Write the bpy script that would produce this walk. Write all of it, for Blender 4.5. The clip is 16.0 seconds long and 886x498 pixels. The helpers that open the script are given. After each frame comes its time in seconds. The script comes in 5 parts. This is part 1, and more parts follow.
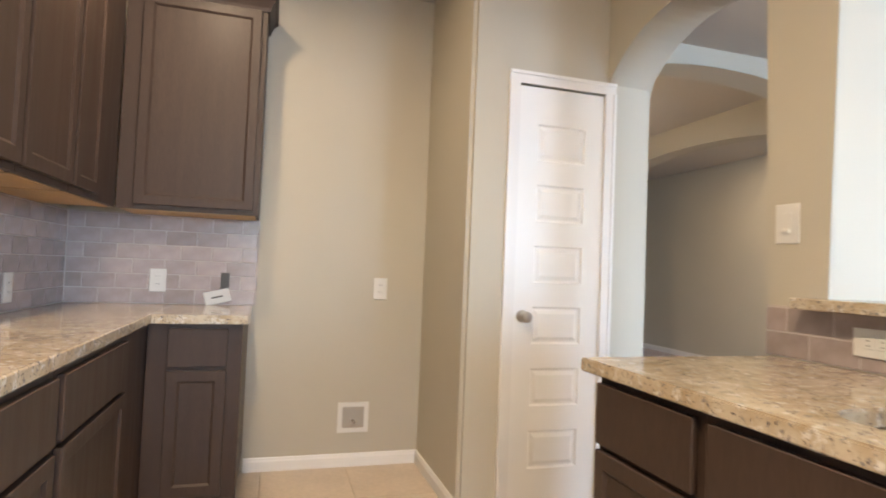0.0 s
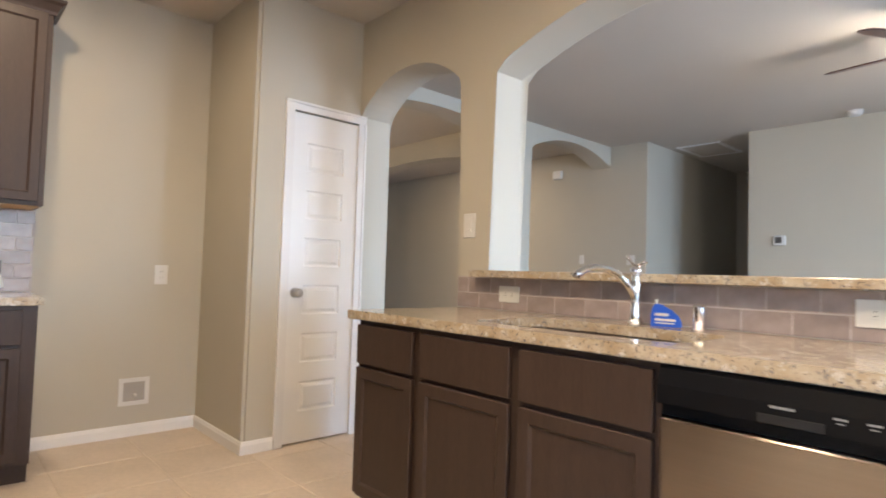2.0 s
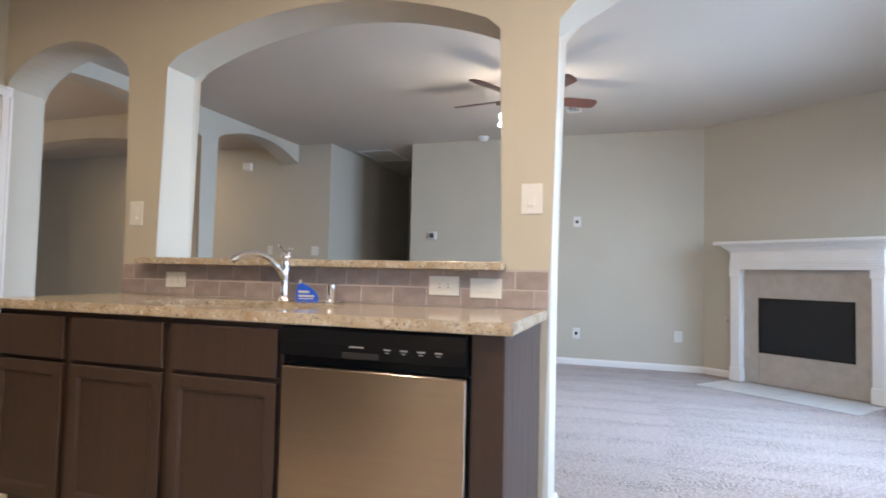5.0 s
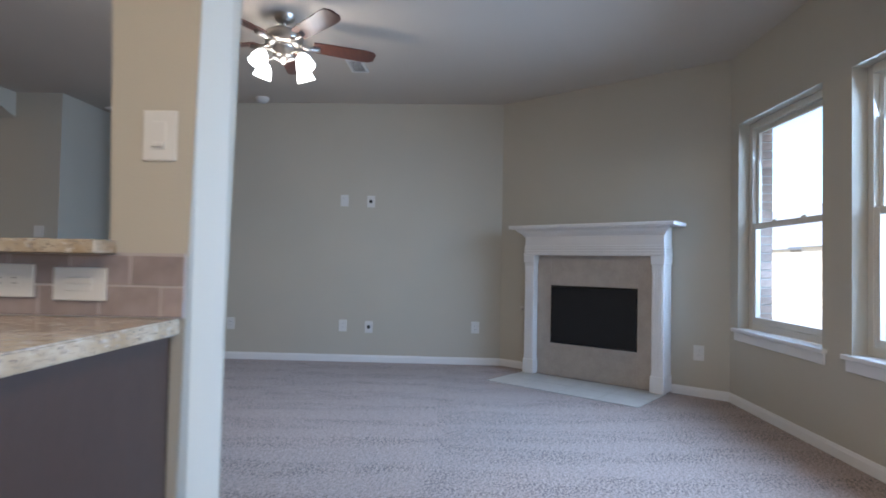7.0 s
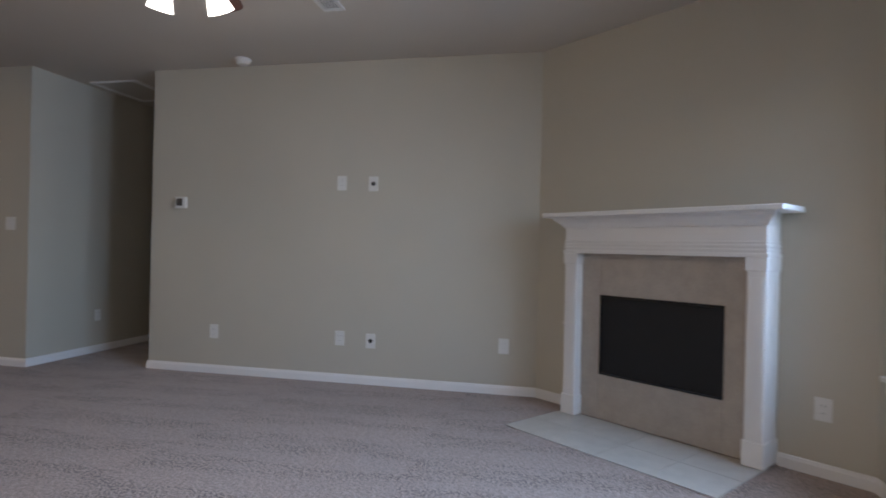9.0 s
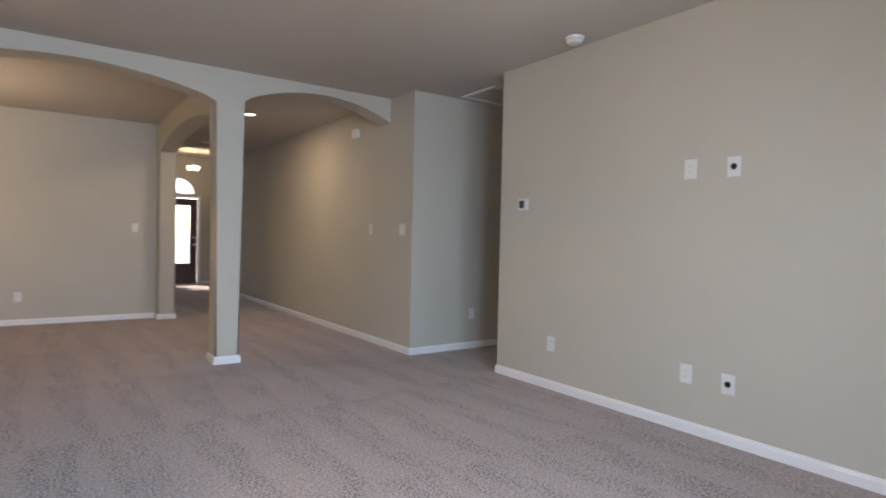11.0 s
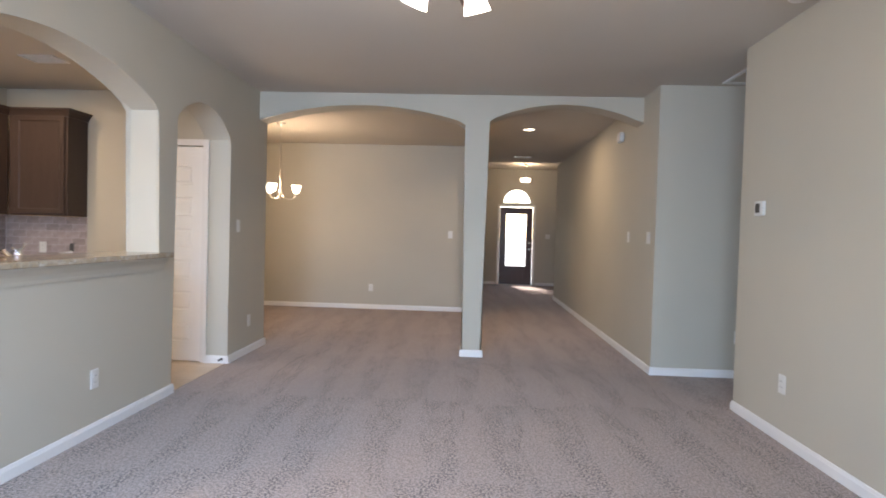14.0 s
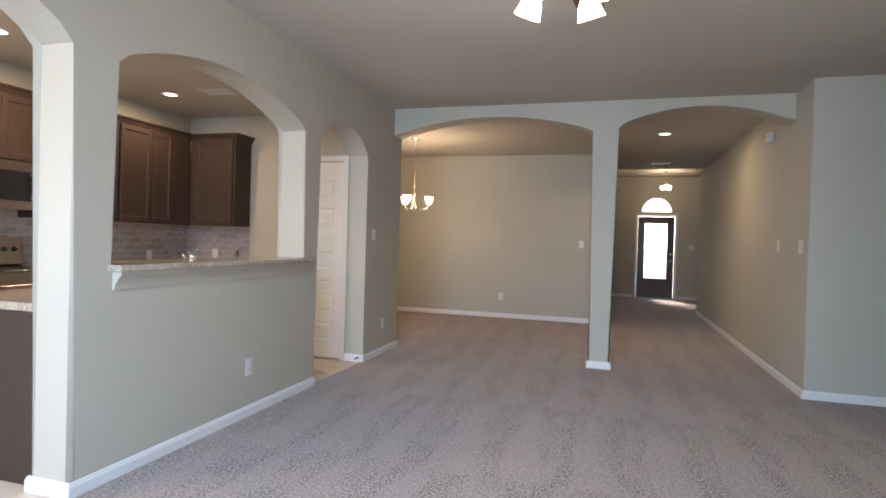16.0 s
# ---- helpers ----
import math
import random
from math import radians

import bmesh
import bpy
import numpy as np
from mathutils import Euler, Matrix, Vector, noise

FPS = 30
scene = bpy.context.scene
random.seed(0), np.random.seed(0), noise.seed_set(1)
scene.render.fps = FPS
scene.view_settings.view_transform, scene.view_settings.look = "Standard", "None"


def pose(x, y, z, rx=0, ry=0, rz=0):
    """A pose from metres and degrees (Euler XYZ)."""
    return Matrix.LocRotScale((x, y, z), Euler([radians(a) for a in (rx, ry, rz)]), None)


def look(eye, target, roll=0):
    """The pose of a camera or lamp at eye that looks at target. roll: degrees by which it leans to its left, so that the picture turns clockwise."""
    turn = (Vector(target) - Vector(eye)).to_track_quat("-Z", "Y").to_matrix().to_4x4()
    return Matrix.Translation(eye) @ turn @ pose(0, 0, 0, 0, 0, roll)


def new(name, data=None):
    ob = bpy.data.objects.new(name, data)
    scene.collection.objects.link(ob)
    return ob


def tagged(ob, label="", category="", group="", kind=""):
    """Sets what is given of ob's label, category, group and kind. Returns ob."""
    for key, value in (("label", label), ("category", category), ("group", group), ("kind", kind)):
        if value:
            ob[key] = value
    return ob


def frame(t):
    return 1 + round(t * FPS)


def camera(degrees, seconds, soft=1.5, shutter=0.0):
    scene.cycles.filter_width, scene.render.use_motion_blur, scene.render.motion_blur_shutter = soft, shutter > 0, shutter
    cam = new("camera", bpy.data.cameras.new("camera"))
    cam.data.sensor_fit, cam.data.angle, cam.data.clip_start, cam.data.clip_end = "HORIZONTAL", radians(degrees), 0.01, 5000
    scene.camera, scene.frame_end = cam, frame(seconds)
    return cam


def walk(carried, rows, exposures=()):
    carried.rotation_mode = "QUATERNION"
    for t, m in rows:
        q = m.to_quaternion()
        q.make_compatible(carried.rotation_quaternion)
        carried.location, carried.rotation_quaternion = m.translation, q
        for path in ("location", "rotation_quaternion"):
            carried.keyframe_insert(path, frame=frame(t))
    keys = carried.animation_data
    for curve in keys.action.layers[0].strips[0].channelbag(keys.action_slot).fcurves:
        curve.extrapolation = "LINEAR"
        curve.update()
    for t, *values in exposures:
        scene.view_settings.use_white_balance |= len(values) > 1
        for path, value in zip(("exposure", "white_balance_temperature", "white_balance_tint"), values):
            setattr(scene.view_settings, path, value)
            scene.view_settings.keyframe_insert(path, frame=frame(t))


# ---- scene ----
cam = camera(76.0, 16.0, 1.8, 0.4)
PATH = [
    (0, (0.371, 0.127, 1.144), (0.941, 2.043, 1.217), 2.3),
    (0.5, (0.22, -0.027, 1.132), (1.05, 1.791, 1.213), 2.0),
    (1, (0.072, -0.187, 1.116), (1.107, 1.522, 1.199), 1.9),
    (1.5, (-0.032, -0.38, 1.092), (1.158, 1.225, 1.177), 1.8),
    (2, (-0.158, -0.563, 1.079), (1.185, 0.916, 1.166), 1.7),
    (2.5, (-0.283, -0.677, 1.076), (1.212, 0.648, 1.171), 1.5),
    (3, (-0.388, -0.757, 1.082), (1.24, 0.4, 1.177), 1.4),
    (3.2, (-0.396, -0.774, 1.06), (1.27, 0.329, 1.165), 1.3),
    (5.3, (-0.414, -1.023, 1.045), (1.511, -0.487, 1.122), 1.3),
    (5.5, (-0.351, -1.057, 1.04), (1.592, -0.589, 1.112), 1.3),
    (6, (-0.134, -1.155, 1.044), (1.841, -0.85, 1.106), 1.2),
    (6.5, (0.187, -1.252, 1.063), (2.18, -1.089, 1.119), 1.2),
    (7, (0.55, -1.358, 1.059), (2.548, -1.282, 1.111), 1.1),
    (7.5, (0.935, -1.631, 1.097), (2.931, -1.524, 1.134), 1.2),
    (8, (1.31, -1.78, 1.094), (3.305, -1.648, 1.13), 1.3),
    (8.5, (1.645, -1.871, 1.113), (3.637, -1.695, 1.139), 1.4),
    (9, (1.974, -1.943, 1.166), (3.93, -1.527, 1.167), 1.3),
    (9.5, (2.254, -1.921, 1.178), (4.11, -1.177, 1.168), 1.4),
    (10, (2.512, -1.94, 1.186), (4.194, -0.859, 1.17), 1.5),
    (10.2, (2.619, -1.967, 1.191), (4.21, -0.755, 1.17), 1.4),
    (12.3, (3.931, -2.489, 1.275), (4.434, -0.554, 1.224), 1.6),
    (12.5, (4.021, -2.503, 1.27), (4.464, -0.553, 1.218), 1.6),
    (13, (4.244, -2.547, 1.277), (4.523, -0.567, 1.224), 1.6),
    (13.5, (4.402, -2.6, 1.287), (4.494, -0.603, 1.233), 1.6),
    (14, (4.506, -2.643, 1.297), (4.412, -0.646, 1.244), 1.6),
    (14.5, (4.575, -2.672, 1.292), (4.343, -0.687, 1.242), 1.6),
    (15, (4.611, -2.688, 1.277), (4.231, -0.725, 1.23), 1.6),
    (15.5, (4.623, -2.702, 1.273), (4.135, -0.763, 1.234), 1.7),
    (16, (4.633, -2.717, 1.267), (4.067, -0.799, 1.241), 1.7),
]
EXPOSURES = [(0.0, 3.02, 6330, 10), (0.7, 2.80, 6330, 11), (1.5, 2.88, 6250, 11), (3.0, 2.74, 6030, 11), (5.5, 2.48, 5930, 11), (7.0, 1.72, 5650, 11), (7.5, 1.53, 5700, 11), (8.5, 1.43, 5980, 13), (9.0, 1.50, 6180, 15), (10.0, 1.96, 6350, 15), (12.5, 2.60, 6500, 15), (14.0, 2.62, 6450, 14), (16.0, 2.37, 6470, 12)]
WIN_POWER, NOOK_POWER, SIDE_POWER = 16, 3.0, 3.6
FAN_POWER, CAN_POWER, HALL_POWER, CHAND_POWER, PEND_POWER = 4.2, 7.2, 3.4, 10.5, 3.0
walk(cam, [(t, look(eye, target, roll)) for t, eye, target, roll in PATH], EXPOSURES)

# ---- world and large lights ----
world = bpy.data.worlds.new("sky")
scene.world = world
world.use_nodes = True
wn = world.node_tree
bg = wn.nodes["Background"]
sky = wn.nodes.new("ShaderNodeTexSky")
sky.sky_type = "NISHITA"
sky.sun_disc = False
sky.sun_elevation = radians(38)
sky.sun_rotation = radians(-17)
wn.links.new(sky.outputs[0], bg.inputs[0])
bg.inputs[1].default_value = 0.15


def lamp(name, kind, energy, color, m, size=0.3, size_y=None):
    data = bpy.data.lights.new(name, kind)
    data.energy = energy
    data.color = color
    if kind == "AREA":
        data.shape = "RECTANGLE" if size_y else "DISK"
        data.size = size
        if size_y:
            data.size_y = size_y
            data.spread = radians(120)
    elif kind == "SUN":
        data.angle = size
    else:
        data.shadow_soft_size = size
    ob = new(name, data)
    ob.matrix_world = m
    return ob


lamp("sun", "SUN", 2.5, (1.0, 0.96, 0.9), look((0, 0, 20), (1.5, -5, 14)), radians(10))
DAY = (0.50, 0.71, 1.0)
WARM = (1.0, 0.76, 0.50)
# daylight in the window openings
for wx, share in ((4.55, 0.75), (3.255, 1.35)):
    lamp("window_daylight", "AREA", WIN_POWER * share, DAY, look((wx, -3.74, 1.55), (wx, -1.24, 0.72)), 0.95, 1.5)
# both nook windows are out of view, added for cool light in the kitchen
lamp("window_daylight", "AREA", NOOK_POWER, DAY, look((0.6, -3.74, 1.55), (0.6, -1.24, 0.7)), 1.7, 1.5)
lamp("window_daylight", "AREA", SIDE_POWER, DAY, look((-3.28, -2.0, 1.55), (-0.78, -2.0, 0.6)), 1.5, 1.5)


# ---- materials ----
def mat(name, color, rough=0.6, metal=0.0, vary=0.06, scale=6.0, fine=0.0, fine_scale=120.0, bump=0.0, bump_scale=200.0, bump_dist=0.002,
        coat=0.0, rand=0.0, color2=None, mix_scale=None, spec=0.5, rough_vary=0.0, stretch=(1, 1, 1)):
    """A procedural paint or solid: base colour varied at two scales, with fine relief."""
    m = bpy.data.materials.new(name)
    m.use_nodes = True
    nt = m.node_tree
    b = nt.nodes["Principled BSDF"]
    b.inputs["Roughness"].default_value = rough
    b.inputs["Metallic"].default_value = metal
    b.inputs["Specular IOR Level"].default_value = spec
    b.inputs["Coat Weight"].default_value = coat
    tc = nt.nodes.new("ShaderNodeTexCoord")
    mp = nt.nodes.new("ShaderNodeMapping")
    mp.inputs["Scale"].default_value = stretch
    nt.links.new(tc.outputs["Object"], mp.inputs["Vector"])

    def noise_node(sc, detail=3.0):
        n = nt.nodes.new("ShaderNodeTexNoise")
        n.inputs["Scale"].default_value = sc
        n.inputs["Detail"].default_value = detail
        nt.links.new(mp.outputs["Vector"], n.inputs["Vector"])
        return n

    def ramp(src, lo, hi, c0, c1):
        r = nt.nodes.new("ShaderNodeMapRange")
        r.inputs["From Min"].default_value = lo
        r.inputs["From Max"].default_value = hi
        r.inputs["To Min"].default_value = c0
        r.inputs["To Max"].default_value = c1
        nt.links.new(src, r.inputs["Value"])
        return r.outputs[0]

    big = noise_node(scale)
    val = ramp(big.outputs[0], 0.3, 0.7, 1 - vary, 1 + vary)
    if fine:
        small = noise_node(fine_scale, 2.0)
        f = ramp(small.outputs[0], 0.3, 0.7, 1 - fine, 1 + fine)
        mul = nt.nodes.new("ShaderNodeMath")
        mul.operation = "MULTIPLY"
        nt.links.new(val, mul.inputs[0])
        nt.links.new(f, mul.inputs[1])
        val = mul.outputs[0]
    if rand:
        oi = nt.nodes.new("ShaderNodeObjectInfo")
        f = ramp(oi.outputs["Random"], 0, 1, 1 - rand, 1 + rand)
        mul = nt.nodes.new("ShaderNodeMath")
        mul.operation = "MULTIPLY"
        nt.links.new(val, mul.inputs[0])
        nt.links.new(f, mul.inputs[1])
        val = mul.outputs[0]
    hsv = nt.nodes.new("ShaderNodeHueSaturation")
    hsv.inputs["Color"].default_value = (*color, 1)
    if color2:
        mx = nt.nodes.new("ShaderNodeMix")
        mx.data_type = "RGBA"
        mx.inputs[6].default_value = (*color, 1)
        mx.inputs[7].default_value = (*color2, 1)
        n2 = noise_node(mix_scale, 4.0)
        nt.links.new(ramp(n2.outputs[0], 0.45, 0.6, 0, 1), mx.inputs[0])
        nt.links.new(mx.outputs[2], hsv.inputs["Color"])
    nt.links.new(val, hsv.inputs["Value"])
    nt.links.new(hsv.outputs[0], b.inputs["Base Color"])
    if rough_vary:
        nt.links.new(ramp(big.outputs[0], 0.3, 0.7, rough - rough_vary, rough + rough_vary), b.inputs["Roughness"])
    if bump:
        bn = noise_node(bump_scale, 3.0)
        bp = nt.nodes.new("ShaderNodeBump")
        bp.inputs["Strength"].default_value = bump
        bp.inputs["Distance"].default_value = bump_dist
        nt.links.new(bn.outputs[0], bp.inputs["Height"])
        nt.links.new(bp.outputs[0], b.inputs["Normal"])
    return m


def glow(name, color, strength):
    m = bpy.data.materials.new(name)
    m.use_nodes = True
    b = m.node_tree.nodes["Principled BSDF"]
    b.inputs["Base Color"].default_value = (0.9, 0.88, 0.84, 1)
    b.inputs["Roughness"].default_value = 0.4
    b.inputs["Emission Color"].default_value = (*color, 1)
    b.inputs["Emission Strength"].default_value = strength
    return m


def glass_mat(name, color=(1, 1, 1), rough=0.0):
    m = bpy.data.materials.new(name)
    m.use_nodes = True
    nt = m.node_tree
    nt.nodes.remove(nt.nodes["Principled BSDF"])
    out = nt.nodes["Material Output"]
    tr = nt.nodes.new("ShaderNodeBsdfTransparent")
    tr.inputs[0].default_value = (*color, 1)
    gl = nt.nodes.new("ShaderNodeBsdfGlossy")
    gl.inputs["Roughness"].default_value = 0.02
    lw = nt.nodes.new("ShaderNodeLayerWeight")
    lw.inputs["Blend"].default_value = 0.5
    pw = nt.nodes.new("ShaderNodeMath")
    pw.operation = "POWER"
    pw.inputs[1].default_value = 5.0
    nt.links.new(lw.outputs["Facing"], pw.inputs[0])
    fr = nt.nodes.new("ShaderNodeMapRange")
    fr.inputs["To Min"].default_value, fr.inputs["To Max"].default_value = 0.03, 0.9
    nt.links.new(pw.outputs[0], fr.inputs["Value"])
    mx = nt.nodes.new("ShaderNodeMixShader")
    nt.links.new(fr.outputs[0], mx.inputs[0])
    nt.links.new(tr.outputs[0], mx.inputs[1])
    nt.links.new(gl.outputs[0], mx.inputs[2])
    nt.links.new(mx.outputs[0], out.inputs[0])
    return m


def carpet_mat():
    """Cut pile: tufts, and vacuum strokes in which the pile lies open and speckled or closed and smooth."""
    m = bpy.data.materials.new("carpet_pile")
    m.use_nodes = True
    nt = m.node_tree
    b = nt.nodes["Principled BSDF"]
    b.inputs["Roughness"].default_value = 0.95
    b.inputs["Specular IOR Level"].default_value = 0.1
    b.inputs["Sheen Weight"].default_value = 0.2
    tc = nt.nodes.new("ShaderNodeTexCoord")

    def tex(sc, detail, lo, hi, t0, t1, stretch=(1, 1, 1), turn=0.0):
        mp = nt.nodes.new("ShaderNodeMapping")
        mp.inputs["Scale"].default_value = stretch
        mp.inputs["Rotation"].default_value = (0, 0, radians(turn))
        nt.links.new(tc.outputs["Object"], mp.inputs["Vector"])
        n = nt.nodes.new("ShaderNodeTexNoise")
        n.inputs["Scale"].default_value = sc
        n.inputs["Detail"].default_value = detail
        nt.links.new(mp.outputs[0], n.inputs["Vector"])
        r = nt.nodes.new("ShaderNodeMapRange")
        r.inputs["From Min"].default_value, r.inputs["From Max"].default_value = lo, hi
        r.inputs["To Min"].default_value, r.inputs["To Max"].default_value = t0, t1
        nt.links.new(n.outputs[0], r.inputs["Value"])
        return r.outputs[0], n.outputs[0]

    def math_(op, x, y):
        q = nt.nodes.new("ShaderNodeMath")
        q.operation = op
        for i, v in enumerate((x, y)):
            if isinstance(v, float):
                q.inputs[i].default_value = v
            else:
                nt.links.new(v, q.inputs[i])
        return q.outputs[0]

    def smooth(v, lo, hi, t0=0.0, t1=1.0):
        r = nt.nodes.new("ShaderNodeMapRange")
        r.interpolation_type = "SMOOTHSTEP"
        r.inputs["From Min"].default_value, r.inputs["From Max"].default_value = lo, hi
        r.inputs["To Min"].default_value, r.inputs["To Max"].default_value = t0, t1
        nt.links.new(v, r.inputs["Value"])
        return r.outputs[0]

    sep = nt.nodes.new("ShaderNodeSeparateXYZ")
    nt.links.new(tc.outputs["Object"], sep.inputs[0])
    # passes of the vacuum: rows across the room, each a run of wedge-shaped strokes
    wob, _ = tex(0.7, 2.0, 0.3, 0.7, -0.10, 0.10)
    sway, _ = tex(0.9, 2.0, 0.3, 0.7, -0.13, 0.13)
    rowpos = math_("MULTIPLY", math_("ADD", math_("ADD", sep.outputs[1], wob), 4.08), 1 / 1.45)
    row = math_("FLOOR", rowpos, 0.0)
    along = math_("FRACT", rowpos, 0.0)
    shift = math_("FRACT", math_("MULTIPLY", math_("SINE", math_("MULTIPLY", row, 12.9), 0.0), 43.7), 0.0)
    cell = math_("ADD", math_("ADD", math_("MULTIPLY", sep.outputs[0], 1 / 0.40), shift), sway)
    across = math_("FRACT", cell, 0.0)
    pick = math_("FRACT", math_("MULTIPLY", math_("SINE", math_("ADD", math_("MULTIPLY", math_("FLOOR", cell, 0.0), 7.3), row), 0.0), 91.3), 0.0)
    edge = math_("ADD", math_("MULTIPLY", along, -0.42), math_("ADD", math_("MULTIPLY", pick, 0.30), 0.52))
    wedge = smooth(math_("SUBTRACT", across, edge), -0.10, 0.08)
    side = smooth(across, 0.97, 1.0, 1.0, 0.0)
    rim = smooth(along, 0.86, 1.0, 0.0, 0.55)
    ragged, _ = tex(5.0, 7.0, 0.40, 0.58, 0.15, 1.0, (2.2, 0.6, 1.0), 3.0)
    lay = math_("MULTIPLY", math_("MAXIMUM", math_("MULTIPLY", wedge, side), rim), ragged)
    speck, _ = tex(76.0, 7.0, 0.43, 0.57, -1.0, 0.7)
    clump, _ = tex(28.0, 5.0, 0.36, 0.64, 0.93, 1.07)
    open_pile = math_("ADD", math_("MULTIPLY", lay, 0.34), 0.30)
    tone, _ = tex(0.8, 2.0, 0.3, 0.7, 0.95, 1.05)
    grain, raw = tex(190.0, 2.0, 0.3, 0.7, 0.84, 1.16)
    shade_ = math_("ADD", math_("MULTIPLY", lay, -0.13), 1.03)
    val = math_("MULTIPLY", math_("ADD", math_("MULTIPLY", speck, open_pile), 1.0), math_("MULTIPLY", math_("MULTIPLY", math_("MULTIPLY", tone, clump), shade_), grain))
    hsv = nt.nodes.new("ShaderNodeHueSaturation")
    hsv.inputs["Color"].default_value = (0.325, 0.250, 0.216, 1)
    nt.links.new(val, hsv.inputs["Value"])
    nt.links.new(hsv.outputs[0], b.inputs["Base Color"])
    bp = nt.nodes.new("ShaderNodeBump")
    bp.inputs["Strength"].default_value = 0.8
    bp.inputs["Distance"].default_value = 0.004
    nt.links.new(raw, bp.inputs["Height"])
    nt.links.new(bp.outputs[0], b.inputs["Normal"])
    return m


def granite_mat():
    """Cream granite with tan drifts and dark mineral flecks, polished."""
    m = bpy.data.materials.new("granite")
    m.use_nodes = True
    nt = m.node_tree
    b = nt.nodes["Principled BSDF"]
    b.inputs["Roughness"].default_value = 0.12
    tc = nt.nodes.new("ShaderNodeTexCoord")

    def tex(sc, detail, lo, hi):
        n = nt.nodes.new("ShaderNodeTexNoise")
        n.inputs["Scale"].default_value = sc
        n.inputs["Detail"].default_value = detail
        n.inputs["Roughness"].default_value = 0.65
        nt.links.new(tc.outputs["Object"], n.inputs["Vector"])
        r = nt.nodes.new("ShaderNodeMapRange")
        r.inputs["From Min"].default_value, r.inputs["From Max"].default_value = lo, hi
        nt.links.new(n.outputs[0], r.inputs["Value"])
        return r.outputs[0]

    def mix(fac, a, c):
        x = nt.nodes.new("ShaderNodeMix")
        x.data_type = "RGBA"
        nt.links.new(fac, x.inputs[0])
        if isinstance(a, tuple):
            x.inputs[6].default_value = (*a, 1)
        else:
            nt.links.new(a, x.inputs[6])
        x.inputs[7].default_value = (*c, 1)
        return x.outputs[2]

    col = mix(tex(9, 5, 0.4, 0.65), (0.49, 0.42, 0.32), (0.37, 0.28, 0.175))
    col = mix(tex(34, 4, 0.55, 0.66), col, (0.60, 0.56, 0.50))
    col = mix(tex(70, 3, 0.58, 0.66), col, (0.22, 0.20, 0.185))
    col = mix(tex(120, 2, 0.62, 0.68), col, (0.07, 0.06, 0.065))
    nt.links.new(col, b.inputs["Base Color"])
    return m


M_WALL = mat("wall_paint", (0.470, 0.431, 0.350), 0.75, vary=0.02, scale=1.5, bump=0.25, bump_scale=140.0, bump_dist=0.0015)
M_CEIL = mat("ceiling_paint", (0.53, 0.48, 0.415), 0.85, vary=0.02, scale=1.2, bump=0.4, bump_scale=90.0, bump_dist=0.002)
M_TRIM = mat("white_trim_paint", (0.74, 0.72, 0.695), 0.4, vary=0.015, scale=4)
M_DOORW = mat("white_door_paint", (0.78, 0.765, 0.74), 0.5, vary=0.015, scale=4, bump=0.06, bump_scale=60)
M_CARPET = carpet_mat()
M_TILE = mat("floor_tile", (0.60, 0.50, 0.40), 0.45, vary=0.06, scale=3.0, fine=0.05, fine_scale=40, rand=0.03, bump=0.08, bump_scale=30)
M_GROUT = mat("floor_grout", (0.58, 0.485, 0.385), 0.9, vary=0.05, scale=8)
M_SPLASH = mat("backsplash_tile", (0.335, 0.275, 0.26), 0.22, vary=0.13, scale=14.0, rand=0.15, bump=0.5, bump_scale=16.0, bump_dist=0.004)
M_SPLASHG = mat("backsplash_grout", (0.44, 0.385, 0.36), 0.9)
M_WOOD = mat("stained_wood", (0.052, 0.0335, 0.0255), 0.45, spec=0.28, vary=0.09, scale=5.0, fine=0.12, fine_scale=60, stretch=(6, 6, 0.5), rough_vary=0.05)
M_WOODIN = mat("raw_maple", (0.55, 0.36, 0.18), 0.6, vary=0.08, scale=8, stretch=(1, 6, 1))
M_GAP = mat("shadow_board", (0.03, 0.022, 0.018), 0.8)
M_GRANITE = granite_mat()
M_STEEL = mat("brushed_steel", (0.34, 0.29, 0.245), 0.30, 1.0, vary=0.03, scale=1.2, fine=0.015, fine_scale=12, stretch=(0.4, 1, 30))
# brushed sideways: highlights are drawn out upright
b = M_STEEL.node_tree.nodes["Principled BSDF"]
b.inputs["Anisotropic"].default_value = 0.85
b.inputs["Anisotropic Rotation"].default_value = 0.25
grain_dir = M_STEEL.node_tree.nodes.new("ShaderNodeTangent")
grain_dir.direction_type, grain_dir.axis = "RADIAL", "Z"
M_STEEL.node_tree.links.new(grain_dir.outputs[0], b.inputs["Tangent"])
M_SINK = mat("sink_steel", (0.62, 0.60, 0.57), 0.22, 1.0, vary=0.04, scale=8)
M_CHROME = mat("chrome", (0.85, 0.85, 0.86), 0.06, 1.0, vary=0.0)
M_NICKEL = mat("satin_nickel", (0.55, 0.51, 0.46), 0.28, 1.0, vary=0.04, scale=10)
M_BLACK = mat("black_plastic", (0.012, 0.012, 0.013), 0.25, vary=0.05)
M_PANEL = mat("panel_black", (0.008, 0.008, 0.009), 0.2, vary=0.05, spec=0.12)
M_PRINT = mat("grey_print", (0.32, 0.32, 0.32), 0.5)
M_BLACKM = mat("black_mesh", (0.006, 0.006, 0.007), 0.7, vary=0.1)
M_PLATE = mat("white_plastic", (0.66, 0.645, 0.61), 0.35, vary=0.01)
M_SLOT = mat("dark_slot", (0.05, 0.045, 0.04), 0.6)
M_BLUE = mat("blue_card", (0.02, 0.10, 0.55), 0.4, vary=0.05)
